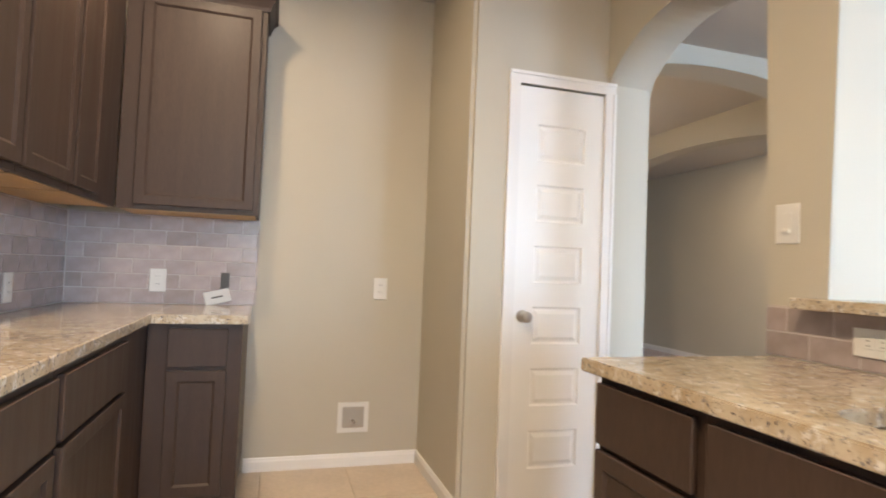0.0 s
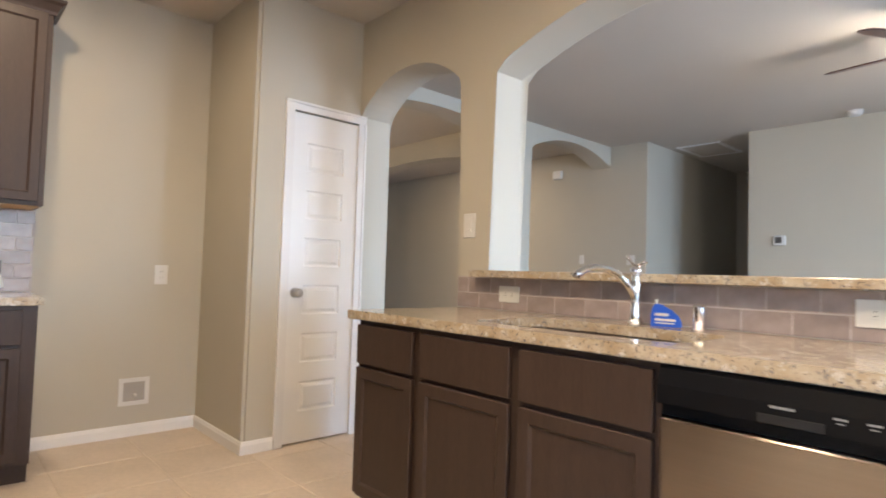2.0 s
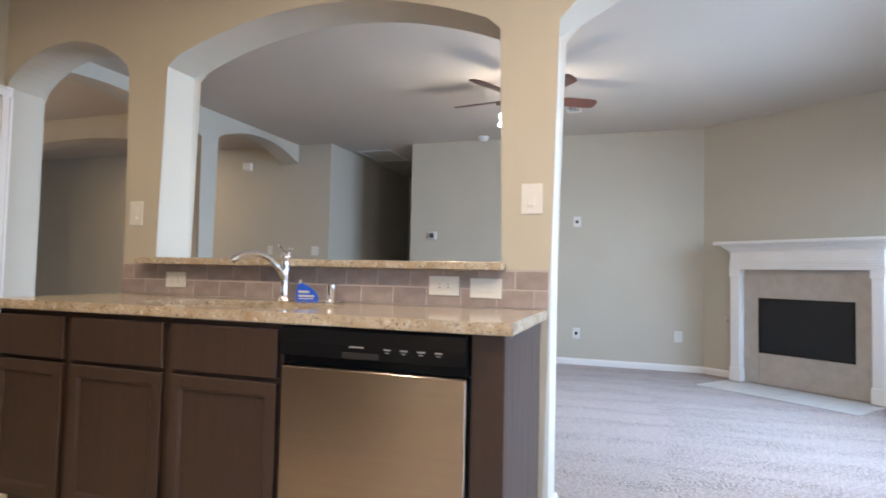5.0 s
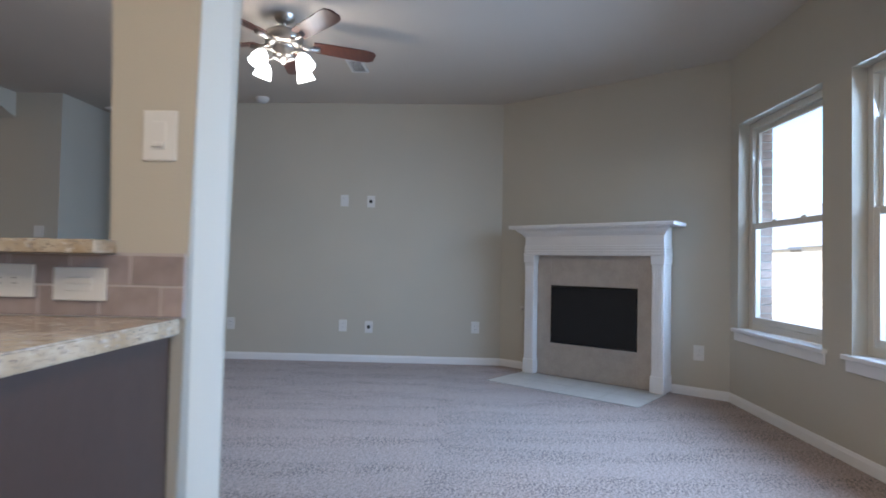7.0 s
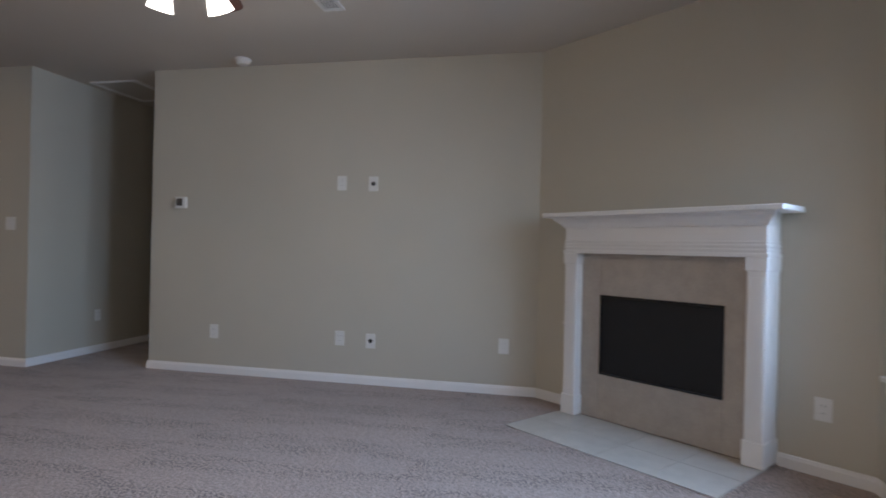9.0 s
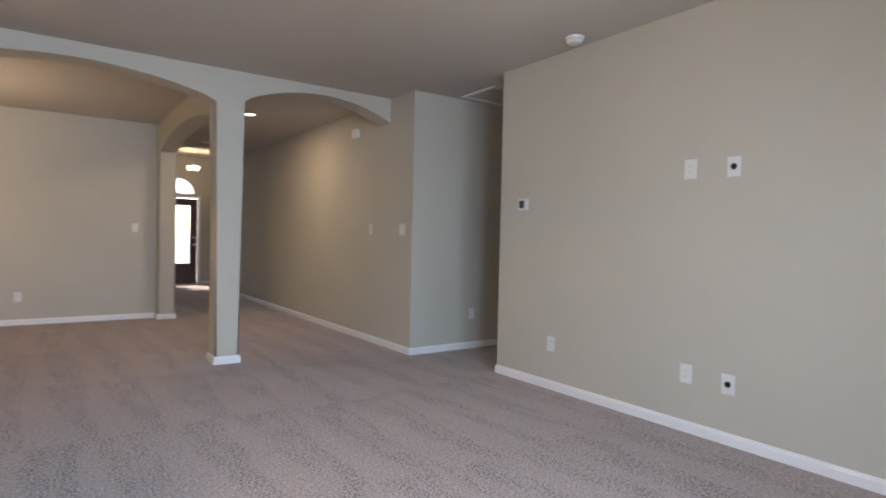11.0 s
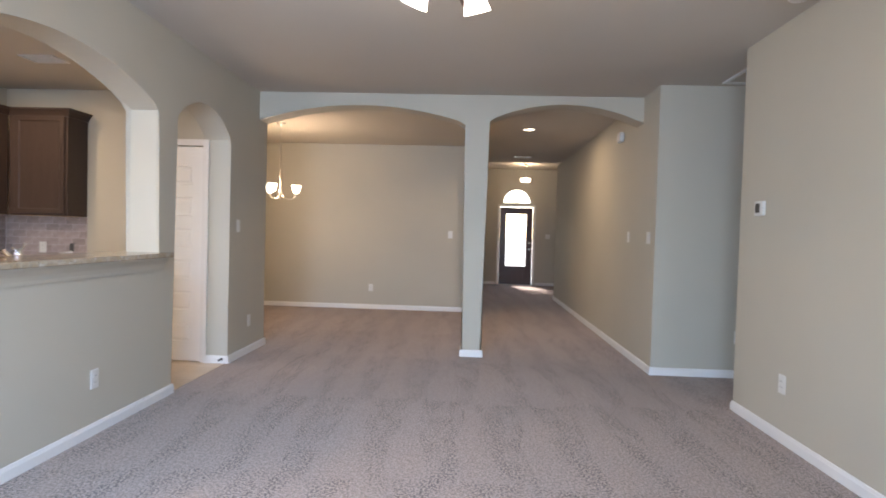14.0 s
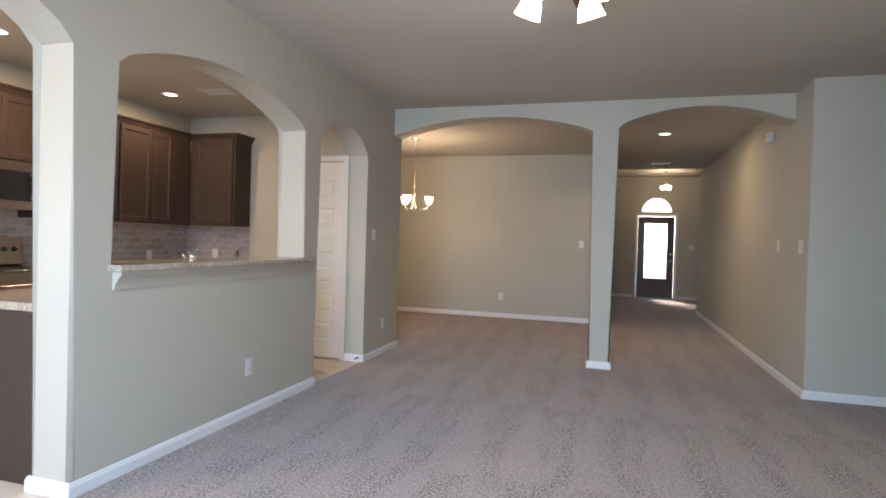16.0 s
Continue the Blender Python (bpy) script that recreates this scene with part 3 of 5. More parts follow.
CE = UX + 0.64
crown_run([(UX + 0.001, 0.44), (UX + 0.001, UY - 0.001), (CE + 0.001, UY - 0.001), (CE + 0.001, BY)])


# ---- worktops ----
def slab(name, x0, x1, y0, y1, z0, z1, hole=None, label="", parent=None):
    """A polished slab with eased edges and, if asked, a rounded cut-out (cx, cy, half width, half depth, radius)."""
    bm = bmesh.new()
    if hole is None:
        box(bm, x0, x1, y0, y1, z0, z1, 0.004, 2)
    else:
        cx, cy, hx, hy, r = hole
        inner = []
        for sx, sy, a0 in ((1, 1, 0), (-1, 1, 90), (-1, -1, 180), (1, -1, 270)):
            for k in range(9):
                a = radians(a0 + 90 * k / 8)
                inner.append((cx + sx * (hx - r) + r * math.cos(a), cy + sy * (hy - r) + r * math.sin(a)))
        outer = []
        for sx, sy, a0 in ((1, 1, 0), (-1, 1, 90), (-1, -1, 180), (1, -1, 270)):
            X, Y = (x1 if sx > 0 else x0), (y1 if sy > 0 else y0)
            ends = [(X, cy + sy * (hy - r)), (X, Y), (cx + sx * (hx - r), Y)]
            if a0 in (90, 270):
                ends = ends[::-1]
            for k in range(9):
                t = k / 4
                p, q = (ends[0], ends[1]) if t <= 1 else (ends[1], ends[2])
                t = t if t <= 1 else t - 1
                outer.append((p[0] + (q[0] - p[0]) * t, p[1] + (q[1] - p[1]) * t))
        n = len(inner)
        vi = [[bm.verts.new((*p, z)) for p in inner] for z in (z0, z1)]
        vo = [[bm.verts.new((*p, z)) for p in outer] for z in (z0, z1)]
        for k in range(n):
            j = (k + 1) % n
            bm.faces.new((vo[1][k], vo[1][j], vi[1][j], vi[1][k]))
            bm.faces.new((vo[0][j], vo[0][k], vi[0][k], vi[0][j]))
            bm.faces.new((vo[0][k], vo[0][j], vo[1][j], vo[1][k]))
            bm.faces.new((vi[0][j], vi[0][k], vi[1][k], vi[1][j]))
        bmesh.ops.recalc_face_normals(bm, faces=bm.faces)
        rim = [e for e in bm.edges if e.calc_face_angle(0) > 1.2]
        bmesh.ops.bevel(bm, geom=rim, offset=0.004, segments=2, affect="EDGES", clamp_overlap=True)
    return bm


SINK = (1.56, 0.555, 0.20, 0.40, 0.09)
single("worktop", slab("", 1.240, KX - 0.012, -0.645, 1.60, 0.868, 0.907, SINK), M_GRANITE, "speckled cream and brown granite worktop on the peninsula", "worktop")
bm = slab("", RX + 0.012, -0.110, 1.202, BY - 0.012, 0.868, 0.907)
box(bm, -0.110, 0.275, 2.78, BY - 0.012, 0.868, 0.907)
single("worktop", bm, M_GRANITE, "speckled cream and brown granite corner worktop", "worktop")
single("bar_ledge", slab("", KX - 0.09, LX + 0.085, bar_l - 0.018, bar_r + 0.055, 1.068, 1.102, None), M_GRANITE, "narrow granite bar ledge on the half wall", "ledge")
# the ledge runs round post and pier only over the half wall: apron moulding under it on the living side
bm = bmesh.new()
prof = [(LX + 0.001, 0.973), (LX + 0.013, 0.973), (LX + 0.016, 0.993), (LX + 0.030, 1.020), (LX + 0.058, 1.052), (LX + 0.062, 1.0675), (LX + 0.001, 1.0675)]
prism(bm, prof, "Y", bar_l + 0.012, bar_r + 0.04)
single("ledge_moulding", bm, M_WALL, "painted cove moulding under the bar ledge", "moulding")

# ---- double-bowl sink, faucet, air gap ----
sink = thing("sink", pose(SINK[0], SINK[1], 0.868), "stainless steel double-bowl undermount sink", "sink")


def bowl(cy, hy):
    bm = bmesh.new()
    hx, rings = SINK[2] + 0.004, []
    for inset, z, r in ((-0.02, -0.001, 0.1), (0.0, -0.0015, 0.09), (0.012, -0.10, 0.08), (0.03, -0.185, 0.07), (0.09, -0.20, 0.05)):
        ring = []
        for sx, sy, a0 in ((1, 1, 0), (-1, 1, 90), (-1, -1, 180), (1, -1, 270)):
            for k in range(7):
                a = radians(a0 + 15 * k)
                ring.append(bm.verts.new((sx * (hx - inset - r) + r * math.cos(a), cy + sy * (hy - inset - r) + r * math.sin(a), z)))
        rings.append(ring)
    for a, b in zip(rings, rings[1:]):
        for k in range(len(a)):
            f = bm.faces.new((a[k], a[(k + 1) % len(a)], b[(k + 1) % len(a)], b[k]))
            f.smooth = True
    bm.faces.new(rings[-1])
    return bm


part("bowl", bowl(0.17, 0.225), M_SINK, sink)
part("bowl", bowl(-0.235, 0.16), M_SINK, sink)
for dy in (0.17, -0.235):
    bm = bmesh.new()
    lathe(bm, [(0.001, -0.197), (0.03, -0.197), (0.042, -0.199)], (0, dy, 0), 16)
    part("drain", bm, M_CHROME, sink)

faucet = thing("faucet", pose(1.865, 0.555, 0.907), "polished chrome single-handle kitchen faucet", "faucet")
bm = bmesh.new()
lathe(bm, [(0.031, 0.0), (0.031, 0.006), (0.025, 0.014), (0.020, 0.03), (0.019, 0.10), (0.022, 0.115), (0.022, 0.15), (0.018, 0.165), (0.018, 0.19), (0.022, 0.20), (0.022, 0.212), (0.012, 0.222), (0.001, 0.224)], seg=20)
part("body", bm, M_CHROME, faucet)
bm = bmesh.new()
pts = [Vector((-0.006, 0.0, 0.10)), Vector((-0.035, 0.012, 0.150)), Vector((-0.075, 0.03, 0.188)), Vector((-0.12, 0.05, 0.208)), Vector((-0.17, 0.072, 0.212)), Vector((-0.21, 0.09, 0.203)), Vector((-0.238, 0.102, 0.186)), Vector((-0.245, 0.105, 0.172))]
tube(bm, pts, [0.014, 0.014, 0.0135, 0.0135, 0.0135, 0.015, 0.017, 0.016], 14)
part("spout", bm, M_CHROME, faucet)
bm = bmesh.new()
tube(bm, [(0, -0.045, 0.238), (0, -0.03, 0.236), (0, -0.005, 0.222), (0.004, 0.016, 0.234), (0.007, 0.034, 0.252), (0.009, 0.042, 0.264)], [0.006, 0.008, 0.009, 0.0055, 0.0065, 0.008], 10)
part("handle", bm, M_CHROME, faucet)
gap = thing("air_gap", pose(1.875, 0.315, 0.907), "chrome dishwasher air gap on the worktop", "air gap")
bm = bmesh.new()
lathe(bm, [(0.027, 0), (0.027, 0.004), (0.0225, 0.008), (0.0225, 0.078), (0.020, 0.088), (0.001, 0.090)], seg=18)
part("cap", bm, M_CHROME, gap)
tag = thing("warning_tag", pose(1.85, 0.425, 0.908, 0, 0, -82), "bright blue printed cardboard tag standing on the worktop", "tag")
bm = bmesh.new()
prism(bm, [(-0.055, 0.0), (0.055, 0.001), (0.056, 0.02), (0.045, 0.042), (0.022, 0.062), (-0.012, 0.080), (-0.034, 0.086), (-0.046, 0.078), (-0.054, 0.05)], "Y", -0.0015, 0.0015)
part("card", bm, M_BLUE, tag)
part("print", boxes((-0.040, 0.035, -0.0035, -0.002, 0.022, 0.030), (-0.04, 0.01, -0.0035, -0.002, 0.040, 0.050), (-0.04, 0.03, -0.0035, -0.002, 0.012, 0.016)), M_PLATE, tag, "white print")
part("hook", boxes((-0.040, -0.030, -0.0015, 0.0015, 0.082, 0.10)), M_PLATE, tag)

# ---- dishwasher ----
dw = thing("dishwasher", pose(PF, 0.148, 0, 0, 0, FACE_X), "stainless steel dishwasher with black control panel", "dishwasher")
DWW = 0.658
part("tub", boxes((0.004, DWW - 0.004, 0.02, 0.58, 0.10, 0.862)), M_BLACK, dw)
bm = boxes((0.006, DWW - 0.006, -0.028, 0.018, 0.115, 0.730), bevel=0.004)
part("door_panel", bm, M_STEEL, dw, "brushed stainless steel door")
bm = bmesh.new()
prism(bm, [(-0.010, 0.734), (-0.010, 0.760), (-0.040, 0.768), (-0.040, 0.815), (-0.030, 0.855), (-0.020, 0.864), (0.018, 0.864), (0.018, 0.734)], "X", 0.004, DWW - 0.004)
control = part("control_panel", bm, M_PANEL, dw, "glossy black control panel")
part("handle_recess", boxes((0.24, 0.37, -0.0425, -0.0405, 0.770, 0.790), bevel=0.0008), M_BLACKM, control)
for k in range(4):
    part("button_row", boxes((0.385 + 0.057 * k, 0.41 + 0.057 * k, -0.0415, -0.0403, 0.803, 0.807), (0.39 + 0.057 * k, 0.405 + 0.057 * k, -0.0415, -0.0403, 0.795, 0.797)), M_PRINT, control)
part("maker_badge", boxes((0.265, 0.315, -0.0418, -0.0403, 0.805, 0.810)), M_PRINT, control)
part("kick_plate", boxes((0.006, DWW - 0.006, 0.03, 0.045, 0.001, 0.10)), M_BLACK, dw)

# ---- range and microwave on the range wall ----
rng = thing("range", pose(-0.142, 0.44, 0, 0, 0, FACE_R), "stainless steel electric range with black glass top", "range")
part("body", boxes((0.003, 0.757, 0.0, 0.50, 0.04, 0.905), bevel=0.003), M_STEEL, rng)
part("cooktop", boxes((0.0, 0.76, -0.01, 0.43, 0.906, 0.922), bevel=0.004), M_BLACK, rng)
part("oven_door", boxes((0.01, 0.75, -0.04, -0.002, 0.24, 0.80), bevel=0.006), M_STEEL, rng)
part("oven_window", boxes((0.13, 0.63, -0.0425, -0.0405, 0.35, 0.66)), M_BLACK, rng)
bm = bmesh.new()
tube(bm, [(0.10, -0.04, 0.75), (0.10, -0.055, 0.75), (0.66, -0.055, 0.75), (0.66, -0.04, 0.75)], 0.011)
part("handle", bm, M_STEEL, rng)
part("drawer", boxes((0.01, 0.75, -0.035, -0.002, 0.06, 0.225), bevel=0.005), M_STEEL, rng)
bm = bmesh.new()
prism(bm, [(0.44, 0.923), (0.425, 0.95), (0.455, 1.19), (0.498, 1.19), (0.498, 0.923)], "X", 0.0, 0.76)
guard = part("backguard", bm, M_STEEL, rng)
part("display", boxes((0.30, 0.50, 0.430, 0.436, 1.05, 1.12)), M_BLACK, guard)
m_led = glow("green_digits", (0.2, 1.0, 0.35), 0.2)
m_led.node_tree.nodes["Principled BSDF"].inputs["Base Color"].default_value = (0.05, 0.3, 0.1, 1)
part("clock_digits", boxes(*[(0.35 + 0.03 * k, 0.365 + 0.03 * k, 0.4285, 0.4297, 1.075, 1.10) for k in range(4)]), m_led, guard, "lit green digits")
for k, kx in enumerate((0.07, 0.16, 0.60, 0.69)):
    bm = bmesh.new()
    lathe(bm, [(0.022, 0.0), (0.022, -0.012), (0.016, -0.026), (0.001, -0.027)], (kx, 0.435, 1.085), 14, "Y")
    part("knob", bm, M_BLACK, guard)
for kx, ky, r in ((0.2, 0.12, 0.095), (0.56, 0.12, 0.075), (0.2, 0.32, 0.075), (0.56, 0.32, 0.095)):
    bm = bmesh.new()
    tube(bm, [(kx + r * math.cos(a), ky + r * math.sin(a), 0.924) for a in (2 * math.pi * k / 24 for k in range(25))], 0.0015, 5)
    part("burner_ring", bm, M_SLOT, rng)

mw = thing("microwave", pose(RX + 0.40, 0.443, 0, 0, 0, FACE_R), "stainless over-the-range microwave with black glass door", "microwave")
part("body", boxes((0, 0.757, 0, 0.396, 1.44, 1.845), bevel=0.004), M_STEEL, mw)
part("door_glass", boxes((0.02, 0.58, -0.012, -0.001, 1.51, 1.76), bevel=0.003), M_BLACK, mw)
part("top_band", boxes((0.0, 0.757, -0.014, -0.001, 1.775, 1.845), bevel=0.003), M_STEEL, mw)
part("lower_band", boxes((0.0, 0.757, -0.014, -0.001, 1.44, 1.495), bevel=0.003), M_STEEL, mw)
part("control_panel", boxes((0.60, 0.745, -0.012, -0.001, 1.51, 1.76), bevel=0.003), M_BLACK, mw)
bm = bmesh.new()
tube(bm, [(0.565, -0.012, 1.53), (0.565, -0.045, 1.545), (0.565, -0.045, 1.725), (0.565, -0.012, 1.74)], 0.009)
part("handle", bm, M_STEEL, mw)


# ---- switches, sockets and other wall plates ----
def plate(at, turn, kind, label, w=0.076, h=0.12, name="wall_plate"):
    """A bevelled cover plate with its insert; the frame's -y looks into the room."""
    p = thing(name, pose(*at, 0, 0, turn), label, "socket" if "socket" in label else "switch" if "switch" in label else "wall plate")
    part("cover", boxes((-w / 2, w / 2, -0.006, -0.0005, -h / 2, h / 2), bevel=0.0025), M_PLATE, p)
    if kind == "switch":
        part("rocker", boxes((-0.017, 0.017, -0.0095, -0.006, -0.034, 0.034), bevel=0.0015), M_PLATE, p)
    elif kind == "dimmer":
        part("paddle", boxes((-0.017, 0.017, -0.008, -0.006, -0.036, 0.036), bevel=0.0008), M_PLATE, p)
        part("slider", boxes((-0.013, 0.013, -0.014, -0.008, -0.030, -0.018), bevel=0.001), M_PLATE, p)
    elif kind == "socket":
        for dz in (-0.020, 0.020):
            part("outlet_face", boxes((-0.016, 0.016, -0.0085, -0.006, dz - 0.014, dz + 0.014), bevel=0.001), M_PLATE, p)
            part("slots", boxes((-0.008, -0.006, -0.0092, -0.0087, dz - 0.004, dz + 0.006), (0.006, 0.008, -0.0092, -0.0087, dz - 0.004, dz + 0.006)), M_SLOT, p)
    elif kind == "flat_socket":
        for dx in (-0.020, 0.020):
            part("outlet_face", boxes((dx - 0.014, dx + 0.014, -0.0085, -0.006, -0.016, 0.016), bevel=0.001), M_PLATE, p)
            part("slots", boxes((dx - 0.004, dx + 0.006, -0.0092, -0.0087, -0.008, -0.006), (dx - 0.004, dx + 0.006, -0.0092, -0.0087, 0.006, 0.008)), M_SLOT, p)
    elif kind == "flat_switch":
        part("rocker", boxes((-0.034, 0.034, -0.0095, -0.006, -0.017, -0.002), bevel=0.001), M_PLATE, p)
        part("rocker", boxes((-0.034, 0.034, -0.0095, -0.006, 0.002, 0.017), bevel=0.001), M_PLATE, p)
    elif kind == "cable":
        bm = bmesh.new()
        lathe(bm, [(0.019, 0), (0.019, -0.004), (0.012, -0.006), (0.001, -0.006)], (0, -0.006, 0), 16, "Y")
        part("cable_hole", bm, M_BLACK, p)
    return p


SOCK, SWI = "white plastic double socket plate on the wall", "white plastic rocker switch plate on the wall"
plate((KX, 1.572, 1.338), FACE_X, "dimmer", "white slide dimmer switch plate on the pier", 0.09, 0.13)
plate((KX, -0.573, 1.373), FACE_X, "dimmer", "white slide dimmer switch plate on the post", 0.09, 0.13)
plate((KX - 0.011, 1.275, 0.988), FACE_X, "flat_socket", "white sideways socket plate on the tiled splashback", 0.13, 0.08)
plate((KX - 0.011, -0.195, 0.996), FACE_X, "flat_socket", "white sideways socket plate on the tiled splashback", 0.14, 0.085)
plate((KX - 0.011, -0.384, 0.990), FACE_X, "flat_switch", "white sideways double switch plate on the tiled splashback", 0.14, 0.085)
plate((0.977, BY, 1.018), FACE_Y, "socket", "white socket plate in the refrigerator niche", 0.08, 0.125)
plate((-0.205, BY - 0.011, 1.030), FACE_Y, "socket", "white socket plate on the tiled splashback", 0.08, 0.12)
plate((RX + 0.011, 2.77, 1.005), FACE_R, "socket", "white socket plate on the tiled splashback", 0.08, 0.12)
for y, z, k, l in ((-0.065, 1.715, "socket", SOCK), (-0.35, 1.709, "cable", "white cable pass-through plate with a dark hole"), (-0.075, 0.382, "socket", SOCK),
                   (-0.354, 0.372, "cable", "white cable pass-through plate with a dark hole"), (-1.485, 0.392, "socket", SOCK), (1.135, 0.378, "socket", SOCK)):
    plate((TVX, y, z), FACE_X, k, l, 0.085, 0.125)
pm = DM @ pose(1.985, 0, 0.36)
p = plate((0, 0, 0), 0, "socket", "white socket plate beside the fireplace", 0.085, 0.125)
p.matrix_world = pm
for y, z, k, l in ((2.845, 1.32, "switch", SWI), (3.16, 0.34, "socket", SOCK), (0.72, 0.347, "socket", SOCK)):
    plate((LX, y, z), FACE_R, k, l)
plate((4.174, DY, 1.287), FACE_Y, "switch", SWI)
plate((2.857, DY, 0.36), FACE_Y, "socket", SOCK)
plate((JX, 3.77, 1.32), FACE_X, "switch", SWI)
plate((JX, 3.06, 1.315), FACE_X, "switch", SWI, 0.11)
plate((7.08, JY, 0.39), FACE_Y, "socket", SOCK)
plate((6.55, FY, 1.30), FACE_Y, "switch", SWI, 0.12)

th = thing("thermostat", pose(TVX, 1.495, 1.54, 0, 0, FACE_X), "white wall thermostat with grey display", "thermostat")
part("case", boxes((-0.058, 0.058, -0.026, -0.0005, -0.052, 0.052), bevel=0.005), M_PLATE, th)
part("display", boxes((-0.04, 0.022, -0.0275, -0.0262, -0.03, 0.036)), M_SLOT, th, "grey display")
box_ = thing("door_chime", pose(JX, 4.17, 2.49, 0, 0, FACE_X), "small white door chime box high on the wall", "chime")
part("case", boxes((-0.07, 0.07, -0.05, -0.0005, -0.055, 0.055), bevel=0.008), M_PLATE, box_)

ice = thing("supply_box", pose(0.851, BY, 0.278), "white recessed water supply box low in the niche", "supply box")
part("frame", boxes((-0.088, -0.062, -0.008, -0.0005, -0.085, 0.085), (0.062, 0.088, -0.008, -0.0005, -0.085, 0.085), (-0.062, 0.062, -0.008, -0.0005, 0.060, 0.085), (-0.062, 0.062, -0.008, -0.0005, -0.085, -0.060)), M_PLATE, ice)
# flat backing; the shade inside the recess is put into its darker colour
part("recess", boxes((-0.062, 0.062, -0.003, -0.001, -0.060, 0.060)), mat("box_recess_shade", (0.36, 0.33, 0.29), 0.5), ice)
bm = bmesh.new()
lathe(bm, [(0.008, 0), (0.008, -0.02), (0.012, -0.02), (0.012, -0.028), (0.001, -0.028)], (0, -0.003, -0.02), 12, "Y")
part("valve", bm, M_NICKEL, ice)
# loose cover plate leaning on the splashback by an open wall box
lc = thing("loose_cover_plate", pose(0.092, BY - 0.03, 0.950, 12, -14, 0), "loose white cover plate leaning against the splashback", "cover plate")
part("cover", boxes((-0.065, 0.065, -0.008, 0.0, -0.034, 0.038), bevel=0.002), M_PLATE, lc)
part("print", boxes((-0.03, 0.03, -0.0092, -0.0083, -0.002, 0.006)), M_SLOT, lc)
ob_ = thing("open_wall_box", pose(0.125, BY - 0.0095, 1.035), "open dark wall box in the splashback", "wall box")
part("hole", boxes((-0.022, 0.022, -0.006, -0.001, -0.045, 0.045)), M_SLOT, ob_)


# ---- pantry door ----
def moulded_door(name, m, w, h, panels, label, hinges_x):
    d = thing(name, m, label, "door", "", "structure")
    px0, px1 = w * 0.235, w * 0.775
    part("stile", boxes((0, px0, 0, 0.035, 0.012, h)), M_DOORW, d)
    part("stile", boxes((px1, w, 0, 0.035, 0.012, h)), M_DOORW, d)
    gap = 0.118
    ph = (h - 0.012 - 0.20 - 0.17 - (panels - 1) * gap) / panels
    z = 0.012
    for k in range(panels + 1):
        z1 = h if k == panels else 0.20 + k * (ph + gap)
        part("rail", boxes((px0, px1, 0, 0.035, z, z1)), M_DOORW, d)
        if k < panels:
            bm = bmesh.new()
            box(bm, px0, px1, 0.0, 0.030, z1, z1 + ph)
            bm.normal_update()
            f = next(f for f in bm.faces if f.normal.y < -0.9)
            bmesh.ops.inset_region(bm, faces=[f], thickness=0.010, depth=-0.011)
            bmesh.ops.inset_region(bm, faces=[f], thickness=0.012, depth=0.0)
            bmesh.ops.inset_region(bm, faces=[f], thickness=0.026, depth=0.009)
            part("panel", bm, M_DOORW, d)
        z = z1 + ph
    return d


door = moulded_door("door_1", pose(DX0 + 0.004, PY + 0.006, 0), DX1 - DX0 - 0.008, 2.062, 6, "white six-panel pantry door, closed", 1)
bm = bmesh.new()
lathe(bm, [(0.031, 0.0), (0.031, -0.006), (0.012, -0.012), (0.011, -0.035), (0.024, -0.042), (0.028, -0.055), (0.022, -0.068), (0.001, -0.072)], (0.062, 0, 0.935), 20, "Y")
part("door_knob", bm, M_NICKEL, door, "satin nickel round knob")
for hz in (0.25, 1.02, 1.80):
    bm = bmesh.new()
    lathe(bm, [(0.006, 0), (0.006, 0.09)], (DX1 - DX0 - 0.006, -0.004, hz), 10)
    part("hinge", bm, M_NICKEL, door)


def casing(name, x0, x1, h, m, w=0.06, material=None, legs=(True, True)):
    """Door casing with an outer bead; the frame's -y looks into the room."""
    c = thing(name, m, "white moulded door casing", "trim", "", "structure")
    if legs[0]:
        part("casing_leg", boxes((x0 - w, x0, -0.012, -0.0005, 0.001, h), (x0 - w, x0 - w + 0.016, -0.019, -0.012, 0.001, h)), material or M_TRIM, c)
    if legs[1]:
        part("casing_leg", boxes((x1, x1 + w, -0.012, -0.0005, 0.001, h), (x1 + w - 0.016, x1 + w, -0.019, -0.012, 0.001, h)), material or M_TRIM, c)
    part("casing_head", boxes((x0 - w, x1 + w, -0.012, -0.0005, h, h + w), (x0 - w, x1 + w, -0.019, -0.012, h + w - 0.016, h + w)), material or M_TRIM, c)
    return c


cs = casing("trim_door_1", DX0 + 0.012, DX1 - 0.012, DH - 0.002, pose(0, PY, 0), 0.058)
structure("trim_door_jamb", boxes((DX0, DX0 + 0.003, PY + 0.0005, PY + 0.11, 0.001, DH), (DX1 - 0.003, DX1, PY + 0.0005, PY + 0.11, 0.001, DH)), M_TRIM, "white door jamb")

ds = thing("door_stop", pose(LX - 0.05, PY - 0.014, 0.045), "small spring door stop on the baseboard", "door stop")
bm = bmesh.new()
lathe(bm, [(0.012, 0.0), (0.012, -0.004), (0.006, -0.006), (0.006, -0.05), (0.009, -0.052), (0.009, -0.065), (0.001, -0.066)], seg=12, axis="Y")
part("spring", bm, M_SLOT, ds)

